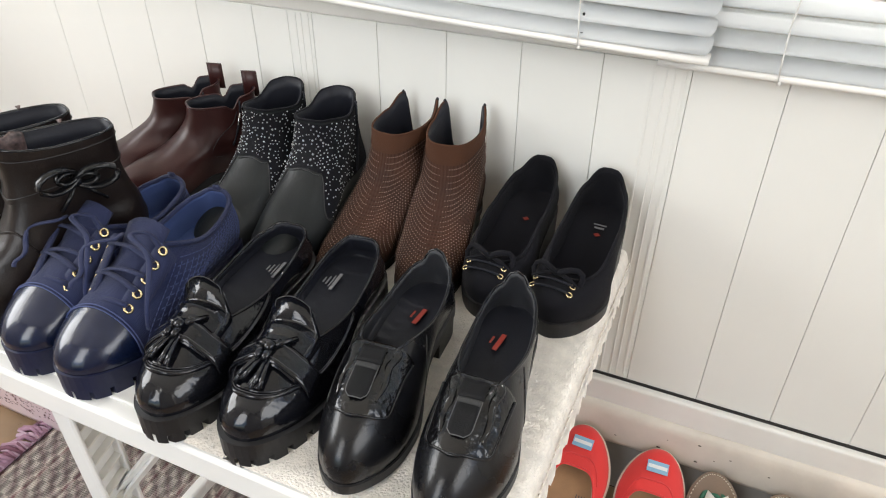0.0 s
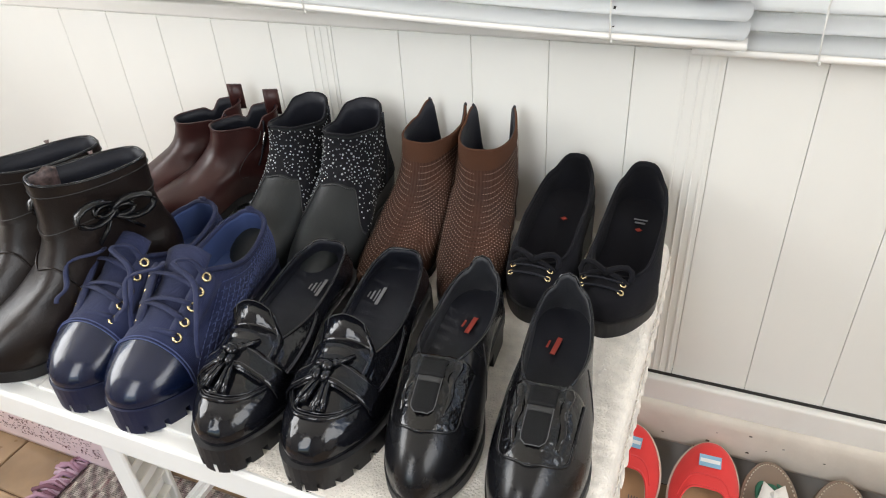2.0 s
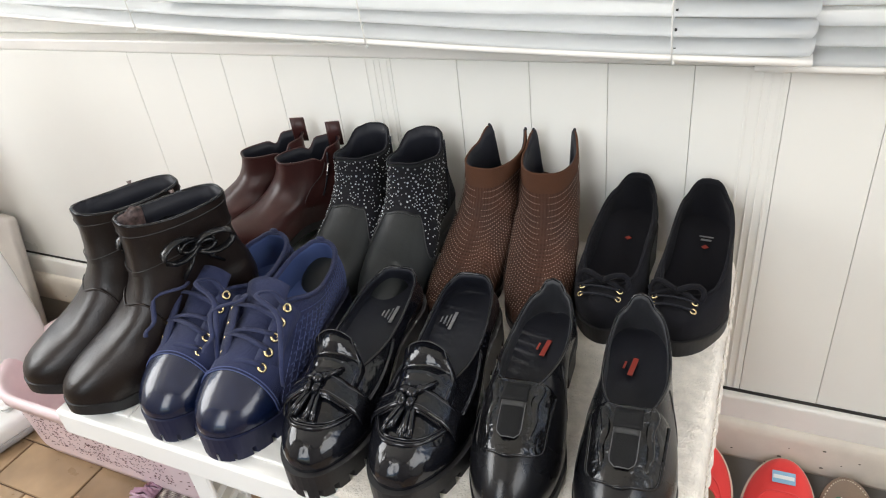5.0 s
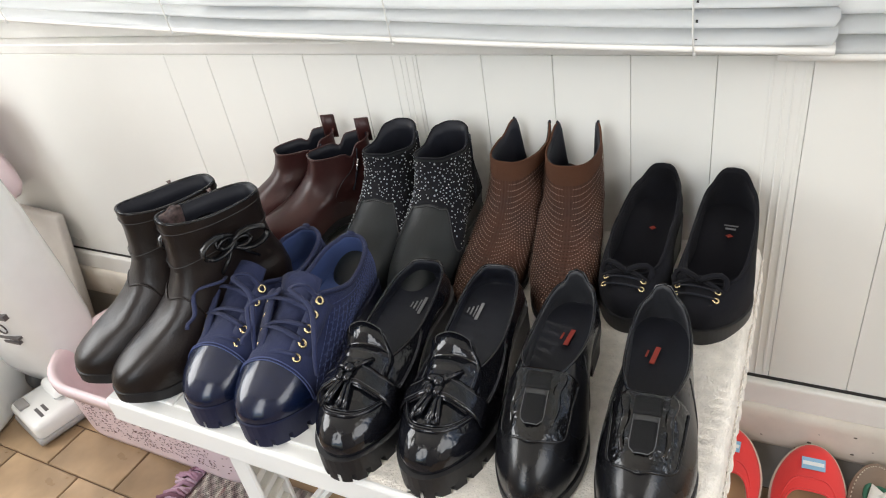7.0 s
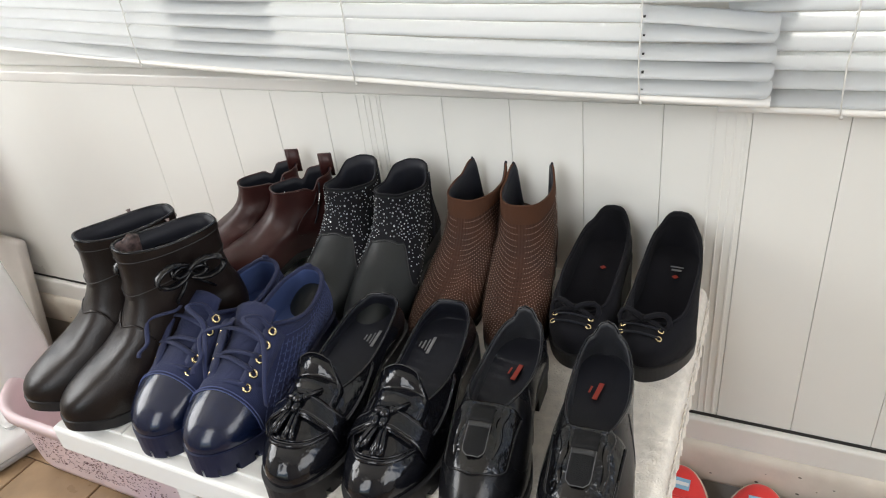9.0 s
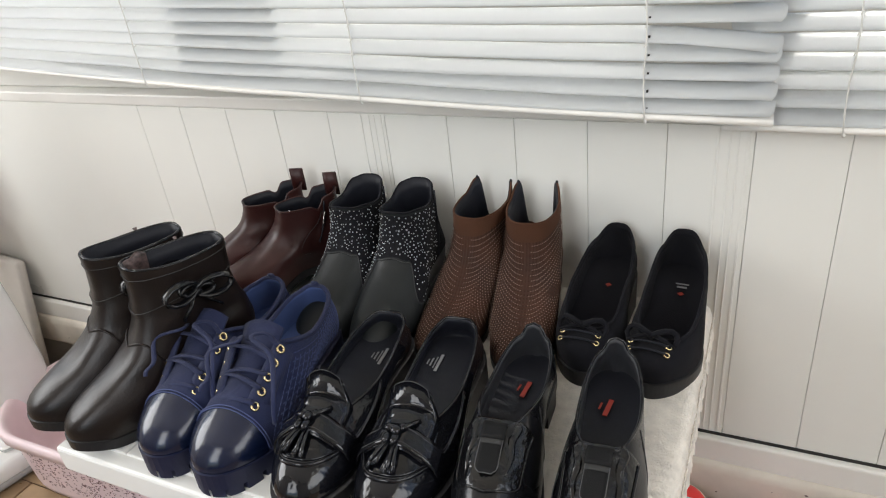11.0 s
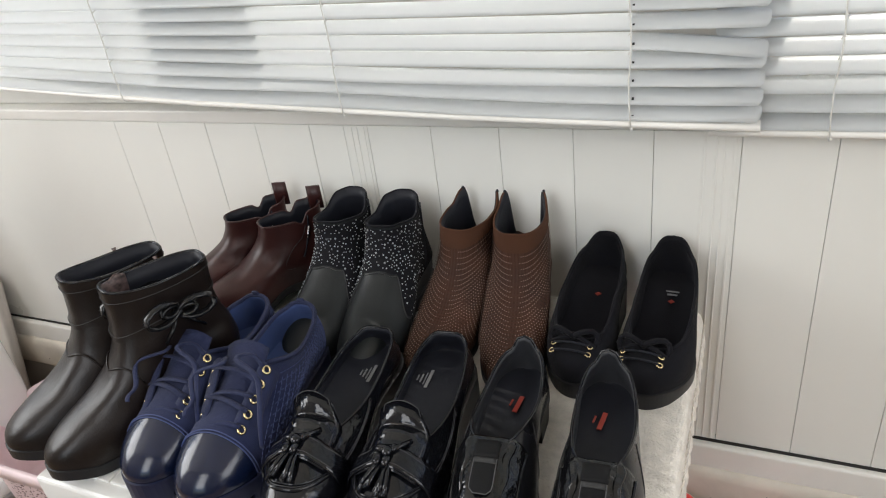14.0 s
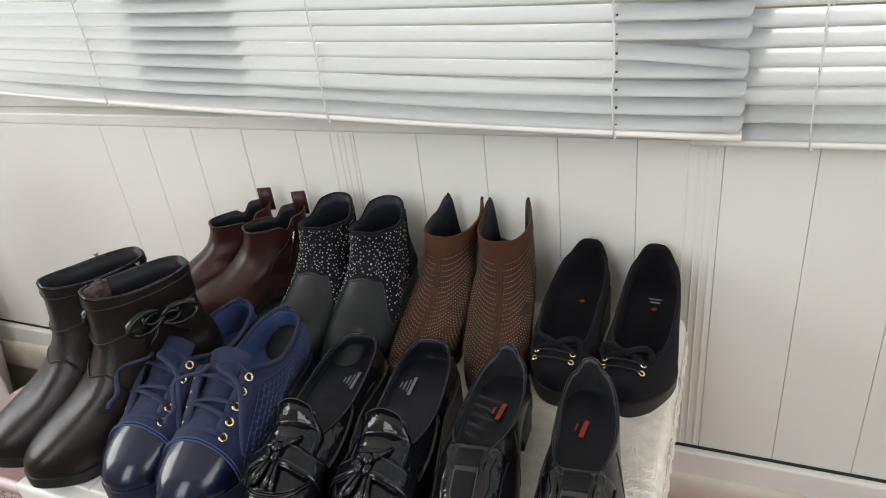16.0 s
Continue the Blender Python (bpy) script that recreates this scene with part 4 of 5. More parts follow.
def loafer(x, y, a, side):
    sh = Shoe("tassel_loafer", place(x, y, a), "black patent tassel loafer on a chunky lug sole", "black patent loafers", 0.276, 0.092, 0.036, 0.022,
              dict(back=0.006, front=0.188, width=0.066, power=0.42, z=[(0, 0.074), (0.2, 0.068), (0.55, 0.060), (0.85, 0.070), (1, 0.079)], follow=0.8),
              dict(up=[(0, 0.02), (0.5, 0.022), (0.8, 0.032), (1, 0.036)], out=[(0, 0.007), (0.5, 0.006), (1, 0.010)]),
              dict(x=[(0, -0.003), (0.5, 0.0), (0.8, 0.016), (1, 0.046)], y=[(0, 0), (0.5, 0.008), (0.8, 0.008), (1, 0)], down=[(0, 0.02), (0.5, 0.018), (1, 0.010)]),
              side, toe=0.36, waist=0.70, heelw=0.74, toe_power=2.2)
    sh.upper("patent", n=34, ns=20, crumple=0.0012, crumple_scale=40)
    sh.lining("lining", to=0.05)
    sh.insole("lining")
    sh.binding("patent", 0.0018)
    sh.plate("rubber", None, 0.005, low=0.009)
    sh.lugs("rubber", 15, 0.010, 0.005, fill=0.66)
    # raised apron seam over the toe
    s_toe = sh.cut(0.999, 1, 0.253)
    bm = bmesh.new()
    line = []
    for sd, ks in ((1, range(0, 25)), (-1, range(23, -1, -1))):
        for k in ks:
            t = 0.56 + 0.44 * k / 24
            s = s_toe + (0.93 - s_toe) * max(0.0, 1 - k / 10) ** 1.6
            line.append((t, sd, s))
    tube(bm, [sh.on(t, sd, s, 0.0012) for t, sd, s in line], 0.0021, seg=6)
    tube(bm, [sh.on(t, sd, s + 0.045, 0.0010) for t, sd, s in line], 0.0013, seg=5)
    part("apron_seam", bm, "patent", sh.ob)
    bm = bmesh.new()
    tube(bm, [sh.on(t, sd, s + 0.022, 0.0016) for t, sd, s in line], 0.0006, seg=4)
    part("seam_stitching", bm, "thread", sh.ob)
    # tongue flap and saddle strap laid over the vamp
    y0 = sh.mid(0.7)
    tg, rows = sh.drape("tongue", "patent", (0.1625, 0.224), lambda u: 0.031 * (1 - 0.55 * max(0.0, 1 - u / 0.28) ** 2.2), 0.0030, n=16, ruck=0.0008, dome=0.013)
    outline = [r[1] for r in rows[14:0:-1]] + rows[1][2:-2] + [r[-2] for r in rows[1:15]]
    part("tongue_stitching", tube(bmesh.new(), [p + Vector((0, 0, 0.0022)) for p in outline], 0.0006, seg=4), "thread", tg)
    st, rows = sh.drape("saddle_strap", "patent", (0.200, 0.223), lambda u: 0.0425, 0.0056, n=6, m=24, ruck=0.0010)
    bm = bmesh.new()
    for r in (rows[1], rows[-2]):
        tube(bm, [p + Vector((0, 0, 0.0021)) for p in r[1:-1]], 0.0005, seg=4)
    part("strap_stitching", bm, "thread", st)
    # tassels on a knotted cord
    zk = sh.over(0.211, y0, 0.010).z
    bm = bmesh.new()
    tube(bm, [(0.192, y0 + 0.018, zk - 0.001), (0.202, y0 + 0.010, zk + 0.001), (0.211, y0 + 0.001, zk)], 0.0026)
    tube(bm, [(0.206, y0 - 0.016, zk - 0.002), (0.209, y0 - 0.008, zk + 0.001), (0.211, y0 + 0.001, zk)], 0.0026)
    ball(bm, (0.211, y0, zk + 0.002), 0.0056, (1.1, 1, 0.8), 2)
    ball(bm, (0.205, y0 + 0.005, zk + 0.001), 0.0042, (1.2, 0.8, 0.8), 2)
    part("knot", bm, "patent", sh.ob)
    for dy, reach in ((-0.012, 0.029), (0.003, 0.034)):
        bm = bmesh.new()
        for k in range(6):
            w = (k - 2.5) * 0.0022 + 0.0012 * noise.noise(Vector((k * 1.7, dy * 90, side * 4)))
            pts = []
            for q in range(5):
                u = q / 4
                x_ = 0.213 + (reach + 0.006 * noise.noise(Vector((k * 2.3, dy * 70, side * 2)))) * u
                y_ = y0 + dy * (0.3 + u) + w * (0.35 + 0.65 * u)
                p = sh.over(x_, y_) or Vector((x_, y_, zk - 0.01))
                pts.append(Vector((x_, y_, max(p.z + 0.0025 + 0.0022 * (k % 3), zk - 0.004 - 0.02 * u))))
            tube(bm, pts, lambda u: 0.0016 + 0.0014 * u, seg=6)
        ball(bm, (0.219, y0 + dy * 0.55, zk - 0.001), 0.0048, (1.5, 0.9, 0.75), 2)
        part("tassel", bm, "patent", sh.ob)
    sh.bars("print", "whiteprint", 0.060, 0.012 * side, 0.03, [(0.030, 0.0036), (0.020, 0.0012), (0.014, 0.0018), (0.009, 0.0014)], 0.0045, turn=radians(90))
    return sh


loafer(-0.396, -0.232, -6, 1)
loafer(-0.300, -0.222, -5, -1)


def slip_on(x, y, a, side):
    sh = Shoe("slip_on_shoe", place(x, y, a), "black smooth leather slip-on shoe with elastic tab", "black leather slip-ons", 0.258, 0.085, 0.036, 0.012,
              dict(back=0.004, front=0.158, width=0.060, power=0.6, z=[(0, 0.094), (0.10, 0.078), (0.45, 0.068), (0.8, 0.084), (1, 0.084)], follow=0.8),
              dict(up=[(0, 0.026), (0.5, 0.026), (0.8, 0.036), (1, 0.042)], out=[(0, 0.004), (0.5, 0.003), (1, 0.008)]),
              dict(x=[(0, -0.002), (0.5, 0.0), (0.8, 0.02), (1, 0.060)], y=[(0, 0), (0.5, 0.004), (0.8, 0.008), (1, 0)], down=[(0, 0.02), (0.5, 0.018), (1, 0.010)]),
              side, toe=0.34, waist=0.68, heelw=0.68, spring=0.008)
    sh.upper("black", n=34, ns=20, crumple=0.0005)
    sh.lining("greylining", to=0.05)
    sh.insole("lining")
    sh.binding("patent", 0.0015)
    sh.plate("rubber", 0.010, 0.002)
    sh.plate("rubber", None, 0.001, name="heel", f0=0.0, f1=0.28, low=0.0, taper=0.05)
    y0 = sh.mid(0.6)
    # creased patent bib with a matt elastic strip under a keeper
    bib, rows = sh.drape("throat_bib", "crinkle", (0.150, 0.224), lambda u: 0.0325 - 0.004 * u - 0.026 * max(0.0, (u - 0.66) / 0.34) ** 3, 0.0005, "creased black patent throat piece", n=30, m=30, ruck=0.0012, thick=0.0008)
    part("bib_edge", tube(bmesh.new(), [p + Vector((0, 0, 0.0006)) for p in [r[0] for r in rows[1:]] + rows[-1][1:-1] + [r[-1] for r in rows[:0:-1]]], 0.0013, seg=6), "black", bib, "turned leather edge")
    edge = [r[0] for r in rows[1:]] + rows[-1][1:-1] + [r[-1] for r in rows[:0:-1]]
    part("bib_stitching", tube(bmesh.new(), [Vector((y0 * 0.04 + p.x * 0.999, y0 + (p.y - y0) * 0.96, p.z + 0.0012)) for p in edge], 0.00055, seg=4), "palethread", bib)
    for sd in (1, -1):
        bm = bmesh.new()
        pts = []
        for k in range(15):
            x_ = 0.150 + 0.056 * k / 14
            y_ = y0 + sd * (0.0185 + 0.0012 * math.sin(k * 0.8))
            p = sh.over(x_, y_) or Vector((x_, y_, 0.080))
            pts.append(p + Vector((0, 0, 0.0012 + 0.0006 * math.sin(k * 1.3 + sd))))
        tube(bm, pts, lambda u: 0.0056 * (1 - 0.6 * u) * min(1.0, 0.35 + u * 5), seg=8, flat=0.55)
        part("fold", bm, "crinkle", bib, "rucked patent fold")
    el, rows = sh.drape("elastic_strip", "elastic", (0.150, 0.211), lambda u: 0.0105 * (1 - 0.45 * max(0.0, (u - 0.88) / 0.12) ** 2), 0.0040, "matt black elastic strip", m=6, thick=0.0012)
    edge = [r[0] for r in rows[5:]] + rows[-1][1:-1] + [r[-1] for r in rows[:4:-1]]
    part("strip_stitching", tube(bmesh.new(), [p + Vector((0, 0, 0.0012)) for p in edge], 0.0005, seg=4), "palethread", el)
    sh.drape("keeper", "elastic", (0.156, 0.177), lambda u: 0.0114, 0.0052, n=5, m=8, thick=0.0014)
    sh.drape("keeper_slot", "hole", (0.1772, 0.1822), lambda u: 0.0098, 0.0048, n=3, m=6, thick=0.0012)
    # seams on the vamp and sides
    for sd in (1, -1):
        part("side_seam", tube(bmesh.new(), [sh.on(0.52 + 0.10 * math.sin(k / 12 * 1.5), sd, 0.02 + 0.9 * k / 12, 0.0003) for k in range(13)], 0.0006, seg=4), "thread", sh.ob)
    sh.bars("print", "redprint", 0.062, 0.004 * side, 0.03, [(0.025, 0.005), (0.010, 0.002)], 0.008, turn=radians(80))
    return sh


slip_on(-0.206, -0.238, -6, 1)
slip_on(-0.108, -0.240, -5, -1)


def chelsea_boot(x, y, a, side):
    sh = Shoe("chelsea_boot", place(x, y, a), "maroon leather ankle boot with pull tabs", "maroon ankle boots", 0.240, 0.086, 0.034, 0.012,
              dict(back=0.010, front=0.104, width=0.054, power=0.6, z=[(0, 0.146), (0.34, 0.142), (0.44, 0.126), (0.52, 0.133), (1, 0.134)], follow=0.2),
              dict(up=[(0, 0.05), (0.5, 0.04), (0.8, 0.045), (1, 0.046)], out=[(0, 0.010), (0.5, 0.010), (1, 0.008)]),
              dict(x=[(0, 0.004), (0.5, 0.006), (1, 0.004)], y=[(0, 0), (0.5, 0.002), (1, 0)], down=[(0, 0.06), (0.5, 0.06), (1, 0.080)]),
              side, toe=0.40, toe_power=1.8, spring=0.010, category="boot")
    sh.upper("maroon", crumple=0.007, crumple_scale=30)
    sh.lining("lining", to=0.35)
    sh.binding("maroon", 0.0014)
    sh.plate("rubber", 0.010, 0.002)
    sh.plate("rubber", None, 0.0, name="heel", f0=0.0, f1=0.28, low=0.0, taper=0.06)
    top = sh.topline(0, 1)
    bm = bmesh.new()
    rows = []
    for k in range(9):
        b = math.pi * k / 8
        rows.append([Vector((top.x + 0.003 + q * 0.010, 0.004 * math.cos(b), top.z - 0.014 + 0.036 * min(1.0, 1.4 * math.sin(b)) + 0.002 * q)) for q in (-1, -0.3, 0.3, 1)])
    grid(bm, rows)
    pt = part("pull_tab", bm, "maroon", sh.ob, "looped maroon pull tab")
    md = pt.modifiers.new("thickness", "SOLIDIFY")
    md.thickness = 0.002
    bm = bmesh.new()
    tube(bm, [sh.on(0.36, 1, 0.45 + 0.53 * k / 12, 0.001) for k in range(13)], 0.0022, flat=0.6)
    zp = part("zip", bm, "lining", sh.ob, "side zip")
    bm = bmesh.new()
    tube(bm, [sh.on(0.36, 1, 0.88, 0.003), sh.on(0.37, 1, 0.80, 0.004), sh.on(0.37, 1, 0.76, 0.003)], 0.0014)
    part("zip_pull", bm, "chrome", zp)
    part("ankle_stitching", tube(bmesh.new(), [sh.on(0.40 + 0.12 * math.sin(math.pi * k / 16), 1, 0.95 - 0.62 * k / 16, 0.0008) for k in range(17)], 0.0006, seg=4), "thread", sh.ob)
    return sh


chelsea_boot(-0.640, -0.032, 42, -1)
chelsea_boot(-0.576, -0.036, 38, 1)


def stud_boot(x, y, a, side):
    sh = Shoe("studded_boot", place(x, y, a), "charcoal leather ankle boot with a rhinestone shaft", "rhinestone ankle boots", 0.250, 0.090, 0.034, 0.014,
              dict(back=0.008, front=0.106, width=0.062, power=0.66, z=[(0, 0.166), (0.22, 0.163), (0.45, 0.148), (0.8, 0.156), (1, 0.158)], follow=0.2),
              dict(up=[(0, 0.05), (0.5, 0.04), (0.8, 0.045), (1, 0.046)], out=[(0, 0.010), (0.5, 0.010), (1, 0.008)]),
              dict(x=[(0, 0.004), (0.5, 0.006), (1, -0.010)], y=[(0, 0), (0.5, 0.001), (1, 0)], down=[(0, 0.08), (0.5, 0.08), (1, 0.100)]),
              side, toe=0.36, spring=0.008, category="boot")
    sh.upper("slate", crumple=0.005)
    sh.lining("lining", to=0.3)
    sh.binding("blacksuede", 0.0016)
    sh.plate("rubber", 0.012, 0.003)
    sh.plate("rubber", None, 0.001, name="heel", f0=0.0, f1=0.28, low=0.0, taper=0.04)

    def low_s(t):
        return ease([(0, 0.30), (0.60, 0.31), (0.83, 0.72), (1, 0.75)], t)
    for sd in (1, -1):
        cov = sh.patch("shaft_cover", "blacksuede", sd, (0.0, 1.0), lambda t: (low_s(t), 0.985), lift=0.0016, label="black suede shaft panel", n=40, ns=10)
        r = random.Random(17 + sd + 5 * side)
        bm = bmesh.new()
        placed = []
        for _ in range(380):
            t, k = r.uniform(0.36, 1.0), r.random()
            lo = low_s(t) + 0.015
            s = lo + (0.988 - lo) * k
            p = sh.on(t, sd, s, 0.002)
            big = r.random()
            rad = 0.0016 if big > 0.88 else (0.0012 if big > 0.45 else 0.0009)
            if any((p - q).length < rad + w + 0.0012 for q, w in placed):
                continue
            placed.append((p, rad))
            nn = sh.normal(t, sd, s)
            x_ = nn.orthogonal().normalized()
            y_ = nn.cross(x_)
            ringv = [bm.verts.new(p + (x_ * math.cos(c * math.pi / 3) + y_ * math.sin(c * math.pi / 3)) * rad) for c in range(6)]
            tip = [bm.verts.new(v.co.lerp(p, 0.45) + nn * rad * 0.7) for v in ringv]
            for c in range(6):
                bm.faces.new((ringv[c], ringv[(c + 1) % 6], tip[(c + 1) % 6], tip[c]))
            bm.faces.new(tip)
        part("rhinestone", bm, "crystal", cov, "scattered silver rhinestones", smooth=False, kind="stuff")
        part("panel_stitching", tube(bmesh.new(), [sh.on(0.5 + 0.5 * k / 30, sd, low_s(0.5 + 0.5 * k / 30) - 0.012, 0.0012) for k in range(31)], 0.0007, seg=4), "thread", sh.ob)
    part("zip", tube(bmesh.new(), [sh.on(0.33, 1, 0.35 + 0.66 * k / 12, 0.0025) for k in range(13)], 0.002, flat=0.6), "lining", sh.ob, "side zip")
    return sh


stud_boot(-0.516, -0.030, -3, -1)
stud_boot(-0.436, -0.030, -4, 1)


def sock_boot(x, y, a, side):
    sh = Shoe("sock_boot", place(x, y, a), "brown knit-look ankle boot covered in tiny studs", "brown studded boots", 0.240, 0.080, 0.030, 0.012,
              dict(back=0.004, front=0.104, width=0.066, power=0.66, z=[(0, 0.098), (0.12, 0.104), (0.225, 0.169), (0.26, 0.169), (0.44, 0.154), (0.62, 0.152), (1, 0.151)], follow=0.2),
              dict(up=[(0, 0.05), (0.5, 0.04), (0.8, 0.034), (1, 0.030)], out=[(0, 0.010), (0.5, 0.010), (1, 0.008)]),
              dict(x=[(0, 0.004), (0.5, 0.004), (1, 0.000)], y=[(0, 0), (0.5, 0.005), (1, 0)], down=[(0, 0.06), (0.5, 0.07), (1, 0.128)]),
              side, toe=0.36, spring=0.008, category="boot")
    sh.upper("knit", n=40, ns=24, crumple=0.006, crumple_scale=38)
    sh.lining("lining", to=0.3, n=40)
    bm = bmesh.new()
    grid(bm, [[p + Vector(((p.x - 0.058) * 0.03, p.y * 0.035, 0)) for p in sh.ring(s, 40)] for s in (0.93, 0.965, 1.0)], closed=True)
    part("top_band", bm, "knitband", sh.ob, "plain suede top band")
    sh.binding("knitband", 0.0014, n=40)
    for sd in (1, -1):
        p = sh.topline(0.245, sd)
        bm = bmesh.new()
        ball(bm, p + Vector((0, 0, 0.001)), 0.0021, (1, 1, 1.4), 2)
        part("tip", bm, "lining", sh.ob, "black binding tip")
        bm = bmesh.new()
        for j in range(27):
            s = 0.20 + 0.715 * j / 26
            for i in range(34):
                t = 0.30 + 0.70 * (i + 0.5 * (j % 2)) / 34.5
                q, nn = sh.on(t, sd, s, 0.0014), sh.normal(t, sd, s)
                x_ = nn.orthogonal().normalized()
                y_ = nn.cross(x_)
                rad = 0.00072
                rv = [bm.verts.new(q + (x_ * math.cos(c * 1.2566) + y_ * math.sin(c * 1.2566)) * rad) for c in range(5)]
                tip = bm.verts.new(q + nn * rad * 0.9)
                for c in range(5):
                    bm.faces.new((rv[c], rv[(c + 1) % 5], tip))
        part("stud", bm, "bead", sh.ob, "rows of tiny copper studs", kind="stuff")
    sh.plate("rubber", 0.010, 0.002)
    sh.plate("rubber", None, 0.0, name="heel", f0=0.0, f1=0.28, low=0.0, taper=0.04)
    return sh


sock_boot(-0.320, -0.014, 6, -1)
sock_boot(-0.263, -0.014, -8, 1)


def pump(x, y, a, side):
    sh = Shoe("ballerina_pump", place(x, y, a), "black suede wedge pump with a cord bow and brass eyelets", "black suede pumps", 0.207, 0.084, 0.050, 0.016,
              dict(back=0.002, front=0.165, width=0.068, power=0.55, shape=[(0, 0.96), (0.5, 0.98), (1, 1.1)], z=[(0, 0.112), (0.2, 0.094), (0.5, 0.075), (0.8, 0.058), (1, 0.055)], follow=1.0),
              dict(up=[(0, 0.03), (0.5, 0.016), (0.8, 0.026), (1, 0.030)], out=[(0, 0.006), (0.5, 0.004), (1, 0.008)]),
              dict(x=[(0, -0.006), (0.5, 0.0), (0.8, 0.01), (1, 0.030)], y=[(0, 0), (0.5, 0.006), (0.8, 0.006), (1, 0)], down=[(0, 0.02), (0.5, 0.010), (1, 0.0)]),
              side, toe=0.40, heelw=0.72, waist=0.74, spring=0.006, break_at=(0.12, 0.66))
    sh.upper("blacksuede", n=34, ns=16)
    sh.lining("blacksuede", to=0.0)
    sh.insole("blacksuede")
    sh.binding("blacksuede", 0.0022)
    sh.plate("rubber", None, 0.003, low=0.0, name="wedge_sole", taper=0.02)
    y0 = sh.mid(0.8) - (0.008 if side < 0 else 0.003)
    for dx in (0.180, 0.191):
        for sd in (1, -1):
            bm = bmesh.new()
            eyelet(bm, Vector((dx, y0 + sd * 0.021, 0.0575 - (dx - 0.180) * 0.25)), Vector((0.2, sd * 0.35, 1)), 0.0029)
            part("eyelet", bm, "gold", sh.ob, "brass eyelet")
    bm = bmesh.new()
    for dx in (0.180, 0.191):
        tube(bm, [(dx, y0 + 0.021 * q, 0.0585 - (dx - 0.180) * 0.25 + 0.003 * (1 - q * q)) for q in (-1, -0.5, 0, 0.5, 1)], 0.0013)
    part("cord_lacing", bm, "lining", sh.ob)
    bm = bmesh.new()
    for k in (1, -1):
        tube(bm, [(0.168 + 0.004 * math.sin(2 * b), y0 + k * (0.014 - 0.014 * math.cos(b)), 0.060 + 0.010 * math.sin(b)) for b in [2 * math.pi * q / 12 for q in range(13)]], 0.0032)
        tube(bm, [(0.168, y0, 0.062), (0.174, y0 + k * 0.014, 0.062), (0.178, y0 + k * 0.026, 0.056)], 0.0024)
    ball(bm, (0.168, y0, 0.062), 0.005, sub=2)
    part("bow", bm, "blacksuede", sh.ob, "small black bow")
    bm = bmesh.new()
    ball(bm, (0.170, y0 + side * 0.039, 0.032), 0.0032, (1, 0.6, 1.3), 2)
    part("charm", bm, "gold", sh.ob, "small brass charm")
    sh.bars("print", "redprint", 0.060, 0.004, 0.02, [(0.006, 0.006)], 0.006, turn=radians(45))
    if side < 0:
        sh.bars("print", "whiteprint", 0.050, 0.004, 0.02, [(0.012, 0.003), (0.016, 0.002)], 0.005)
    return sh


pump(-0.158, -0.018, 0, 1)
pump(-0.066, -0.018, 3, -1)


# ---- shoes propped on the skirting ----
def espadrille(x, y, a, side):
    m = pose(x, y, 0.004, 0, 0, 90 - a) @ pose(0, 0, 0, 0, -30, 0)
    sh = Shoe("canvas_slip_on", m, "red canvas slip-on shoe with tan insole, propped on the skirting", "red canvas shoes", 0.250, 0.094, 0.012, 0.010,
              dict(back=0.004, front=0.182, width=0.078, power=0.45, z=[(0, 0.040), (0.3, 0.036), (0.6, 0.034), (1, 0.046)], follow=0.9),
              dict(up=[(0, 0.015), (0.5, 0.012), (0.8, 0.024), (1, 0.030)], out=[(0, 0.004), (0.5, 0.004), (1, 0.008)]),
              dict(x=[(0, -0.002), (0.5, 0.0), (1, 0.030)], y=[(0, 0), (0.5, 0.003), (1, 0)], down=[(0, 0.012), (0.5, 0.010), (1, 0.0)]),
              side, toe=0.30, waist=0.82, heelw=0.78)
    sh.upper("red", n=34, ns=14, crumple=0.0012)
    sh.lining("cream", to=0.0)
    sh.insole("tan", "tan suede insole")
    sh.binding("red", 0.0016)
    sh.plate("cream", 0.009, 0.0035)
    y0 = sh.mid(0.8)
    part("vamp_seam", tube(bmesh.new(), [sh.on(0.74 + 0.26 * k / 16, 1, 0.80 + 0.02 * k / 16, 0.0005) for k in range(17)] + [sh.on(1 - 0.26 * k / 16, -1, 0.82 - 0.02 * k / 16, 0.0005) for k in range(1, 17)], 0.0012), "red", sh.ob)
    zc = sh.surf(1, 1, 0.62)
    mm = Matrix.Translation((zc.x, zc.y, zc.z + 0.002)) @ pose(0, 0, 0, 0, 16, 0)
    lb = part("label", cube((-0.009, -0.015, -0.0006), (0.009, 0.015, 0.0006), 0.0003, m=mm), "label", sh.ob, "small blue and white cloth label", smooth=False)
    part("label_stripe", cube((-0.0028, -0.0135, 0.0006), (0.0028, 0.0135, 0.001), m=mm), "labelwhite", lb, smooth=False)
    sh.bars("print", "print", 0.135, -0.010, 0.02, [(0.024, 0.0014)] * 4, 0.004, turn=radians(90))
    return sh


espadrille(-0.044, -0.236, 2, 1)
espadrille(0.079, -0.236, -2, -1)


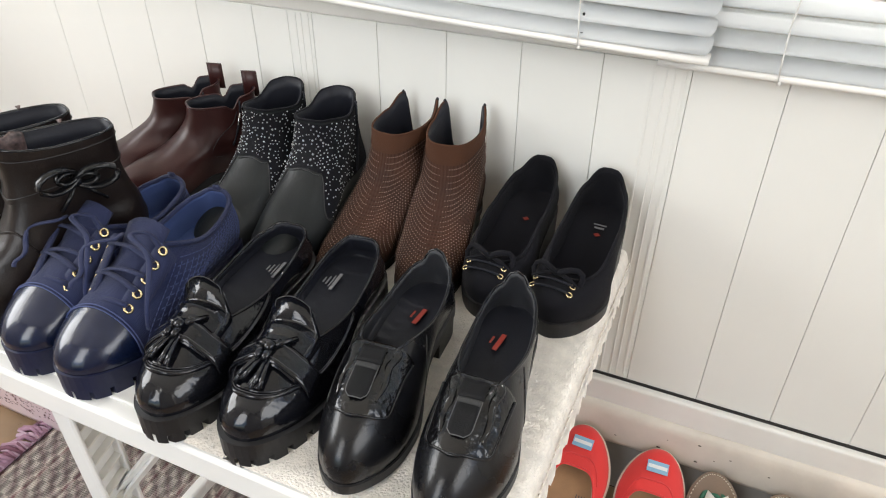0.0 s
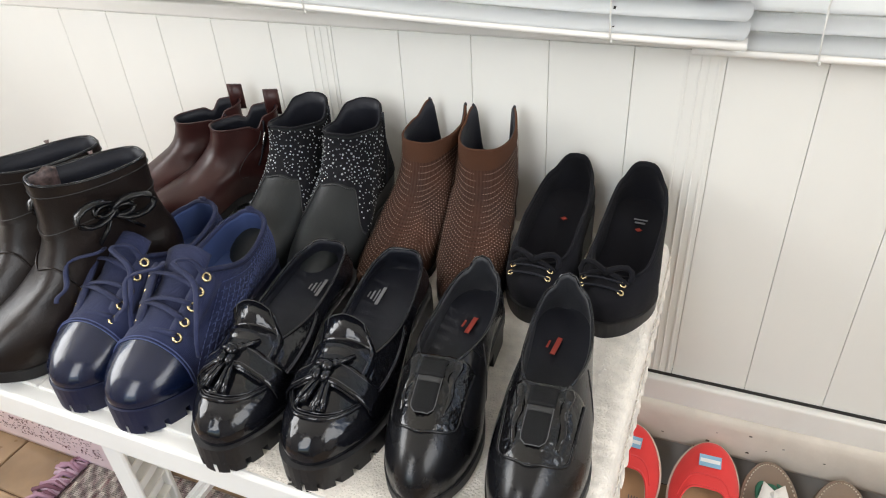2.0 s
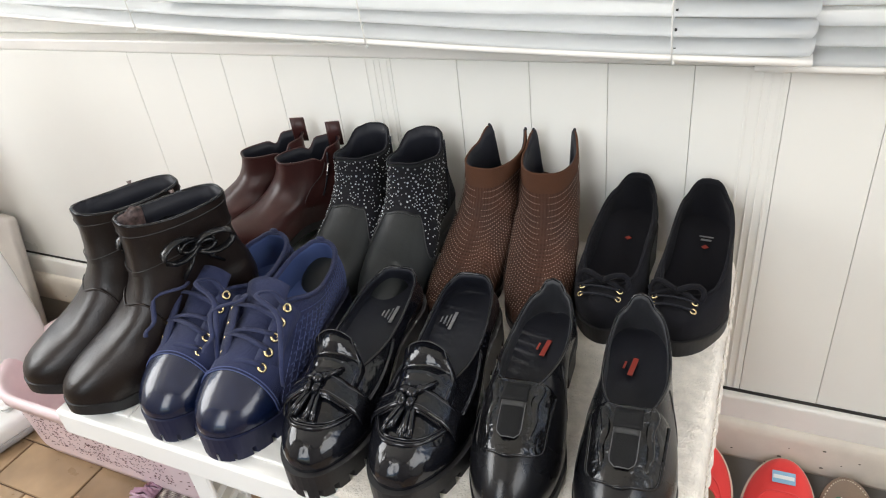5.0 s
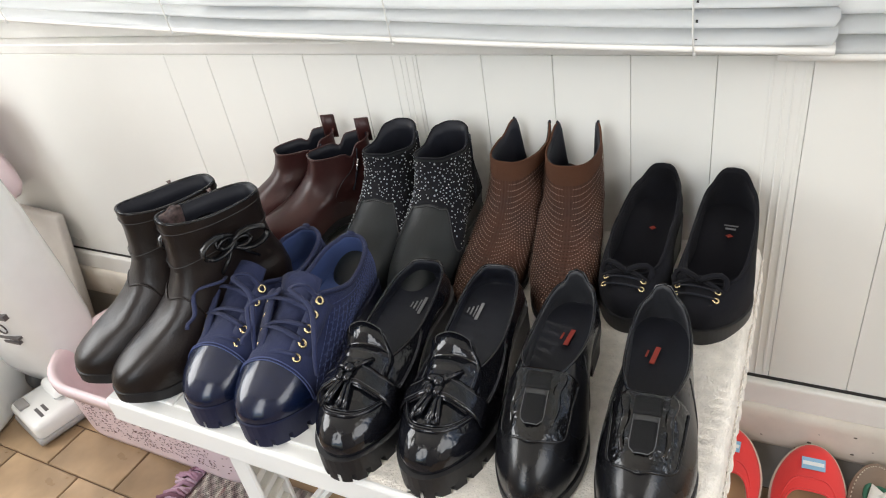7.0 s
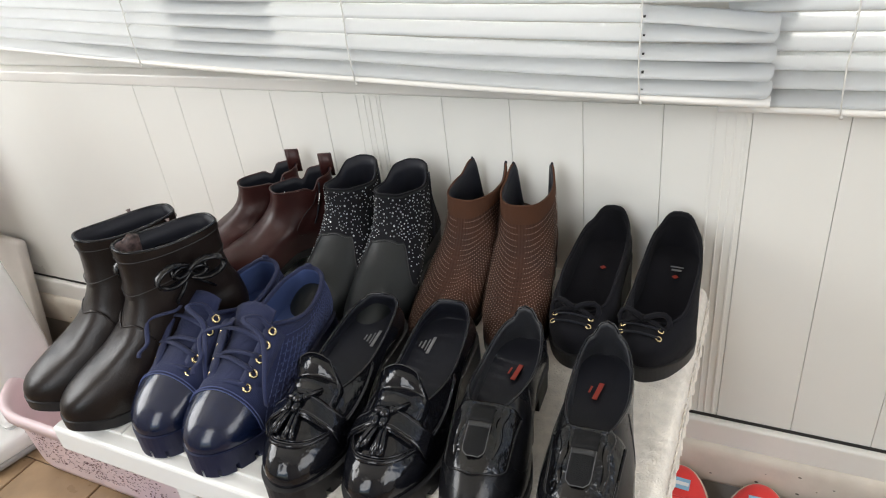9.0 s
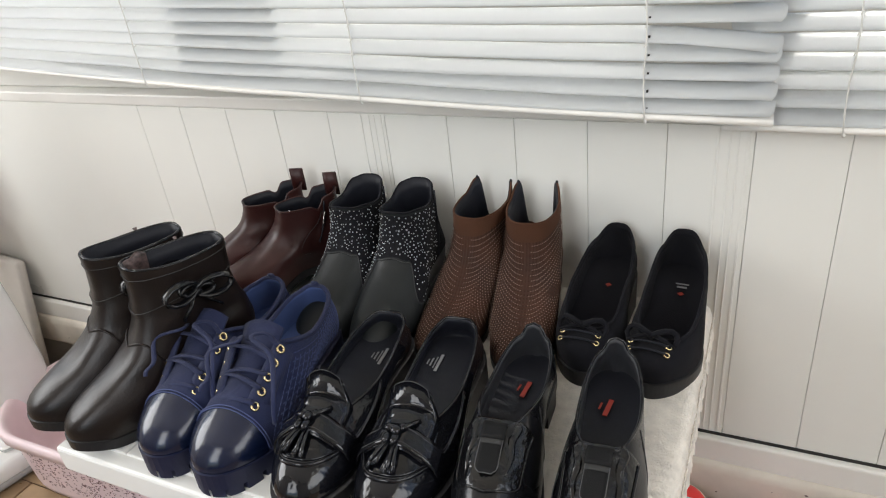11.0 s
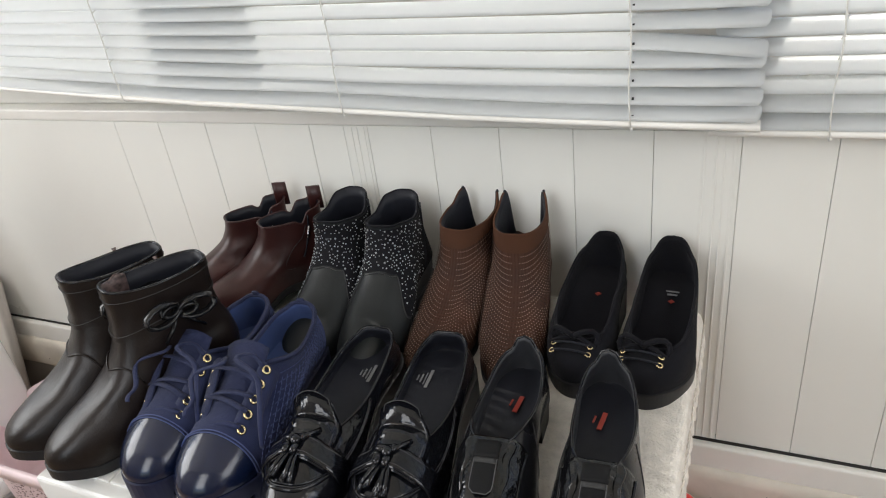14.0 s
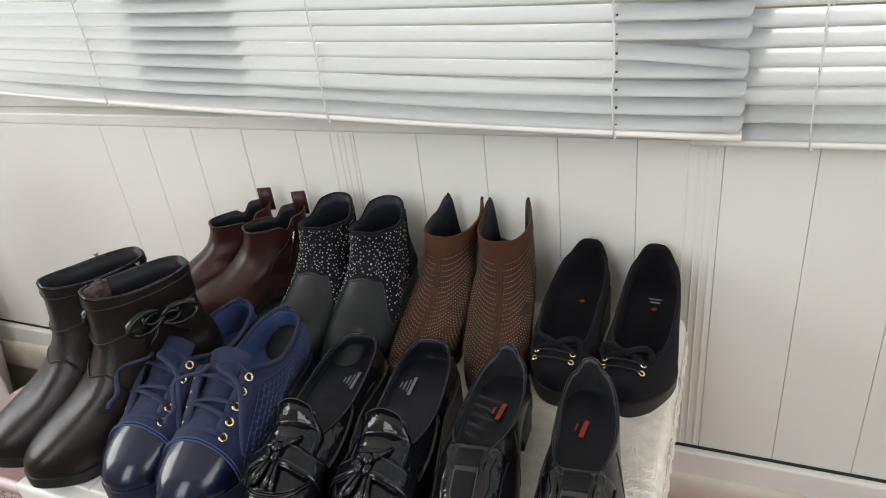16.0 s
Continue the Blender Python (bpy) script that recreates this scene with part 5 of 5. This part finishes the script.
def sandal(x, y, a, side):
    m = pose(x, y, 0.004, 0, 0, 90 - a) @ pose(0, 0, 0, 0, -28, 0)
    sh = Shoe("strap_sandal", m, "white strap sandal with taupe footbed, propped on the skirting", "white strap sandals", 0.245, 0.080, 0.024, 0.020,
              dict(back=0.004, front=0.2, width=0.08, power=0.5, z=[(0, 0.03), (1, 0.03)]),
              dict(up=[(0, 0.01), (1, 0.01)]), dict(x=[(0, 0), (1, 0)], down=[(0, 0.01), (1, 0.01)]), side, toe=0.26, waist=0.84, heelw=0.8)
    sh.plate("taupe", 0.018, 0.0, label="taupe footbed", name="footbed")
    bm = bmesh.new()
    n = 46
    for sd in (1, -1):
        for k in range(n):
            t = k / n
            tube(bm, [sh.edge(t, sd, -0.004) + Vector((0, 0, 0.003)), sh.edge(t + 0.5 / n, sd, -0.004) + Vector((0, 0, 0.003))], 0.0008, seg=4)
    part("edge_stitching", bm, "cream", sh.ob)
    bm = bmesh.new()
    y0 = sh.mid(0.85)
    for rr in (0.017, 0.0105):
        tube(bm, [(0.200 + rr * 1.25 * math.cos(b), y0 + rr * math.sin(b), sh.base(0.8) + 0.0045) for b in [2 * math.pi * q / 20 for q in range(20)]], 0.0032, closed=True, flat=0.25)
    part("print", bm, "green", sh.ob, "green ring-shaped print")
    for sd in (1, -1):
        bm = bmesh.new()
        rows = []
        for k in range(17):
            u = k / 16
            xx = 0.204 - 0.095 * u ** 0.9
            rows.append([Vector((xx + q * 0.6, sh.mid(xx / 0.245) + sd * (0.004 + 0.044 * u + q * 0.8 * (1 - u)), sh.base(xx / 0.245) + 0.036 * (1 - u ** 2.6) - 0.004)) for q in (-0.012, 0, 0.012)])
        grid(bm, rows)
        st = part("strap", bm, "whiteleather", sh.ob, "white leather strap")
        md = st.modifiers.new("thickness", "SOLIDIFY")
        md.thickness = 0.003
    return sh


sandal(0.170, -0.236, -4, 1)
sandal(0.266, -0.236, -6, -1)


def moccasin(x, y, a):
    m = pose(x, y, 0.004, 0, 0, 90 - a) @ pose(0, 0, 0, 0, -28, 0)
    sh = Shoe("moccasin", m, "tan leather moccasin with thick edge stitching, propped on the skirting", "tan moccasins", 0.245, 0.088, 0.014, 0.012,
              dict(back=0.004, front=0.150, width=0.07, power=0.5, z=[(0, 0.055), (0.5, 0.045), (1, 0.056)], follow=0.9),
              dict(up=[(0, 0.02), (0.5, 0.02), (1, 0.030)], out=[(0, 0.004), (1, 0.008)]),
              dict(x=[(0, 0), (0.5, 0), (1, 0.04)], down=[(0, 0.02), (0.5, 0.01), (1, 0.0)]), 1, toe=0.38)
    sh.upper("terracotta", n=30, ns=14)
    sh.lining("tan")
    sh.insole("tan")
    sh.plate("tan", 0.010, 0.002)
    bm = bmesh.new()
    for sd in (1, -1):
        for k in range(12):
            t = 0.66 + 0.34 * k / 12
            tube(bm, [sh.on(t, sd, 0.30, 0.001), sh.on(t, sd, 0.46, 0.002)], 0.0016, seg=5)
    part("whip_stitching", bm, "cream", sh.ob, "thick cream stitches")
    return sh


moccasin(0.350, -0.236, -6)
moccasin(0.446, -0.236, -6)


# ---- rug, basket, vacuum cleaner and clutter ----
def rug():
    bm = bmesh.new()
    rows = []
    for i in range(71):
        x = -0.94 + 0.80 * i / 70
        rows.append([Vector((x, -1.25 + 0.97 * j / 70, 0.004 + 0.006 + 0.0025 * noise.noise(Vector((x * 9, j * 0.12, 0))))) for j in range(71)])
    grid(bm, rows)
    ob = link_mesh("rug", bm, "rug")
    tagged(ob, "grey and burgundy woven rug with a fringe on the tiled floor", "rug")
    md = ob.modifiers.new("thickness", "SOLIDIFY")
    md.thickness = 0.008
    r = random.Random(3)
    bm = bmesh.new()
    for i in range(270):
        y = -1.24 + 0.95 * i / 270
        p = Vector((-0.938, y, 0.012))
        d = Vector((-1, r.uniform(-0.5, 0.3), 0))
        ln = r.uniform(0.035, 0.06)
        tube(bm, [p, p + d * ln * 0.4 + Vector((0, 0, r.uniform(0.002, 0.012))), p + d * ln + Vector((0, r.uniform(-0.012, 0.012), -0.006))], r.uniform(0.0025, 0.0045), seg=5)
    part("fringe", bm, "rubfade", ob, "knotted purple and cream yarn fringe", kind="stuff")
    return ob


rug()


def laundry_basket():
    ob = empty("laundry_basket", pose(-1.055, -0.182, 0.0), "pale pink perforated plastic laundry basket under the table", "basket")

    def loop(hx, hy, z, rad, n=8):
        pts = []
        for cx, cy, a0 in ((hx - rad, hy - rad, 0), (-hx + rad, hy - rad, 90), (-hx + rad, -hy + rad, 180), (hx - rad, -hy + rad, 270)):
            for k in range(n + 1):
                b = radians(a0 + 90 * k / n)
                pts.append(Vector((cx + rad * math.cos(b), cy + rad * math.sin(b), z)))
        return pts
    bm = bmesh.new()
    prof = [(0.258, 0.108, 0.003, 0.09), (0.276, 0.126, 0.008, 0.105), (0.280, 0.130, 0.024, 0.11), (0.287, 0.137, 0.150, 0.12), (0.289, 0.139, 0.166, 0.122), (0.294, 0.144, 0.174, 0.126), (0.301, 0.151, 0.175, 0.13), (0.305, 0.155, 0.170, 0.134), (0.305, 0.155, 0.152, 0.134)]
    vs = grid(bm, [loop(hx, hy, z, rad) for hx, hy, z, rad in prof], closed=True)
    bm.faces.new(vs[0][::-1])
    bk = part("body", bm, "pink", ob)
    md = bk.modifiers.new("thickness", "SOLIDIFY")
    md.thickness = 0.003
    r = random.Random(8)
    bm = bmesh.new()
    for _ in range(760):
        z = r.uniform(0.040, 0.135)
        k = (z - 0.024) / 0.126
        ring = loop(0.280 + 0.007 * k, 0.130 + 0.007 * k, z, 0.110 + 0.010 * k, 24)
        pick = r.random()
        i = 74 if pick < 0.72 else (49 if pick < 0.84 else r.randrange(50, 100))
        a, b = ring[i], ring[(i + 1) % len(ring)]
        p = a.lerp(b, r.random())
        if p.y > 0.05:
            continue
        nn = Vector(((b - a).y, -(b - a).x, 0)).normalized()
        x_, y_ = Vector((0, 0, 1)), nn.cross(Vector((0, 0, 1)))
        ra, rb = r.uniform(0.0009, 0.0019), r.uniform(0.0012, 0.0030)
        vs2 = [bm.verts.new(p + nn * 0.0040 + x_ * ra * math.cos(c * math.pi / 3) + y_ * rb * math.sin(c * math.pi / 3)) for c in range(6)]
        bm.faces.new(vs2)
    part("perforation", bm, "pinkhole", ob, "small dark perforations", kind="stuff")
    return ob


laundry_basket()


def vacuum_cleaner():
    ob = empty("vacuum_cleaner", pose(-1.35, -0.27, 0, 0, 0, 0), "white upright vacuum cleaner with dark print, leaning by the wall", "vacuum cleaner")
    # head on the floor
    bm = bmesh.new()
    turn = pose(-0.05, -0.035, 0, 0, 0, -14)
    box(bm, (-0.07, -0.058, 0.014), (0.07, 0.058, 0.058), 0.014, 3, turn)
    box(bm, (-0.05, 0.01, 0.05), (0.04, 0.09, 0.085), 0.018, 3, turn)
    part("head", bm, "vac", ob)
    part("bumper", cube((-0.073, -0.061, 0.006), (0.073, 0.061, 0.022), 0.006, m=turn), "grey", ob, "grey rubber bumper")
    part("pedal", cube((-0.052, -0.050, 0.056), (-0.012, -0.028, 0.064), 0.003, m=turn), "grey", ob)
    bm = bmesh.new()
    for k, w in ((0, 0.040), (1, 0.030)):
        box(bm, (0.010, -0.030 + 0.014 * k, 0.0575), (0.010 + w, -0.023 + 0.014 * k, 0.0588), m=turn)
    part("print", bm, "print", ob, "dark lettering bars", smooth=False)
    bm = bmesh.new()
    for x in (-0.150,):
        q = bmesh.ops.create_cone(bm, cap_ends=True, segments=24, radius1=0.045, radius2=0.045, depth=0.03)
        bmesh.ops.transform(bm, matrix=pose(x, 0.04, 0.045, 0, 90, 0), verts=q["verts"])
    part("wheel", bm, "darkgrey", ob)
    # body: a rounded shell that leans back
    bm = bmesh.new()
    rows = []
    prof = [(0.01, 0.060, 0.04), (0.03, 0.100, 0.06), (0.08, 0.130, 0.075), (0.16, 0.142, 0.082), (0.28, 0.146, 0.084), (0.42, 0.144, 0.082), (0.56, 0.130, 0.076), (0.68, 0.100, 0.065), (0.76, 0.06, 0.05)]
    for z, w, d in prof:
        rows.append([Vector((w * math.copysign(abs(math.cos(b)) ** 0.7, math.cos(b)), d * math.copysign(abs(math.sin(b)) ** 0.7, math.sin(b)), z)) for b in [2 * math.pi * k / 32 for k in range(32)]])
    vs = grid(bm, rows, closed=True)
    bm.faces.new(vs[0][::-1])
    bm.faces.new(vs[-1])
    lean = pose(-0.120, 0.065, 0.04, 4, 0, 4)
    bmesh.ops.transform(bm, matrix=lean, verts=bm.verts)
    body = part("body", bm, "vac", ob)
    bm = bmesh.new()
    for z, w, h in ((0.255, 0.070, 0.012), (0.195, 0.060, 0.006), (0.182, 0.045, 0.006)):
        box(bm, (-w / 2 + 0.060, -0.0840, z - h / 2), (w / 2 + 0.060, -0.0740, z + h / 2), m=lean)
    tube(bm, [lean @ Vector((0.060 + 0.014 * math.cos(k * math.pi / 8), -0.0835, 0.222 + 0.013 * math.sin(k * math.pi / 8))) for k in range(16)], 0.0018, closed=True)
    part("print", bm, "print", body, "dark lettering bars and a ring mark", smooth=False)
    bm = bmesh.new()
    for z in (0.31, 0.44):
        box(bm, (-0.10, -0.0845, z), (0.10, -0.080, z + 0.0015), m=lean)
    part("shell_seam", bm, "grey", body, smooth=False)
    part("handle", tube(bmesh.new(), [lean @ Vector(p) for p in ((0, 0, 0.77), (0, 0.01, 0.95), (0, 0.02, 1.12))], 0.014, seg=12), "grey", ob)
    return ob


vacuum_cleaner()


def storage_lid():
    bm = cube((-0.10, -0.012, 0.0), (0.10, 0.012, 0.36), 0.011, 3)
    ob = link_mesh("storage_panel", bm, "beige")
    ob.matrix_world = pose(-1.635, -0.07, 0.0, -8, 4, 0)
    return tagged(ob, "greyish beige plastic panel leaning on the wall", "panel")


storage_lid()


def heater():
    ob = empty("fan_heater", pose(-1.615, -0.375, 0.0, 0, 0, 20), "small white slatted appliance on the floor", "heater")
    part("body", cube((-0.12, -0.09, 0.0), (0.12, 0.09, 0.20), 0.02, 3), "vac", ob)
    bm = bmesh.new()
    for k in range(7):
        box(bm, (-0.095, -0.094, 0.03 + k * 0.022), (0.095, -0.088, 0.038 + k * 0.022))
    part("grille", bm, "grey", ob, "grey slatted grille", smooth=False)
    return ob


heater()


def pink_bag():
    bm = bmesh.new()
    rows = []
    for k in range(10):
        z = 0.24 * k / 9
        w = 0.07 + 0.02 * math.sin(k)
        rows.append([Vector((w * math.cos(b) * (1 + 0.12 * noise.noise(Vector((math.cos(b) * 2, math.sin(b) * 2, k * 0.6)))), 0.045 * math.sin(b), z)) for b in [2 * math.pi * q / 20 for q in range(20)]])
    vs = grid(bm, rows, closed=True)
    bm.faces.new(vs[0][::-1])
    bm.faces.new(vs[-1])
    ob = link_mesh("hanging_cloth", bm, "pink")
    ob.matrix_world = pose(-1.64, -0.06, 0.41)
    tagged(ob, "pink cloth bag hung against the panelled wall", "bag")
    part("strap", tube(bmesh.new(), [(0.06 * math.cos(b), -0.05, 0.20 + 0.10 * math.sin(b)) for b in [math.pi * 2 * q / 24 for q in range(24)]], 0.005, closed=True), "darkgrey", ob, "black cord")
    return ob


pink_bag()

# ---- floor tiles and wall panels ----
floor = tagged(link_mesh("floor", cube((X0, Y1, -0.1), (X1, 0.012, -0.004)), "grout", False), "brown glazed brick-bond tiled floor with dark joints", "floor", kind="structure")


def piece_mesh(name, lo, hi, bevel, mat):
    bm = cube(lo, hi, bevel, 1)
    me = bpy.data.meshes.new(name)
    bm.to_mesh(me)
    bm.free()
    me.materials.append(M[mat])
    return me


tile = piece_mesh("tile", (-0.098, -0.0485, -0.010), (0.098, 0.0485, 0.0), 0.0015, "tile")
rng = random.Random(2)
extra = bmesh.new()
row = 0
y = -0.055
while y - 0.05 > Y1:
    x = X0 + 0.1 + (0.1 if row % 2 else 0.0) + 0.095
    while x + 0.1 < X1:
        if -1.75 < x < 0.7 and y > -1.0:
            o = new("tile", tile)
            o.location = (x, y, rng.uniform(-0.0006, 0.0004))
            o.parent = floor
        else:
            box(extra, (x - 0.098, y - 0.0485, -0.010), (x + 0.098, y + 0.0485, 0.0))
        x += 0.2
    y -= 0.1
    row += 1
part("tile_field", extra, "tile", floor, smooth=False, kind="stuff")

for px in (-0.001, -0.501):
    bm = bmesh.new()
    for dx, w in ((-0.006, 0.0016), (-0.017, 0.001), (-0.026, 0.001), (-0.040, 0.0014)):
        box(bm, (px + dx - w, -0.0011, 0.2425), (px + dx + w, 0.0004, 0.7205), 0.0004, 1)
    part("joint_profile", bm, "pvc", wall_north, "thin ribs of a panel joint", smooth=False)

panel = piece_mesh("panel", (-0.0497, 0.0, 0.2405), (0.0497, 0.013, 0.722), 0.0006, "pvc")
board = piece_mesh("panel", (X0, 0.0, 0.2405), (-1.0003, 0.013, 0.722), 0.0006, "pvc")
new("panel", board).parent = wall_north
x = -0.95
while x < X1:
    o = new("panel", panel)
    o.location = (x, 0.0, 0.0)
    o.parent = wall_north
    x += 0.1
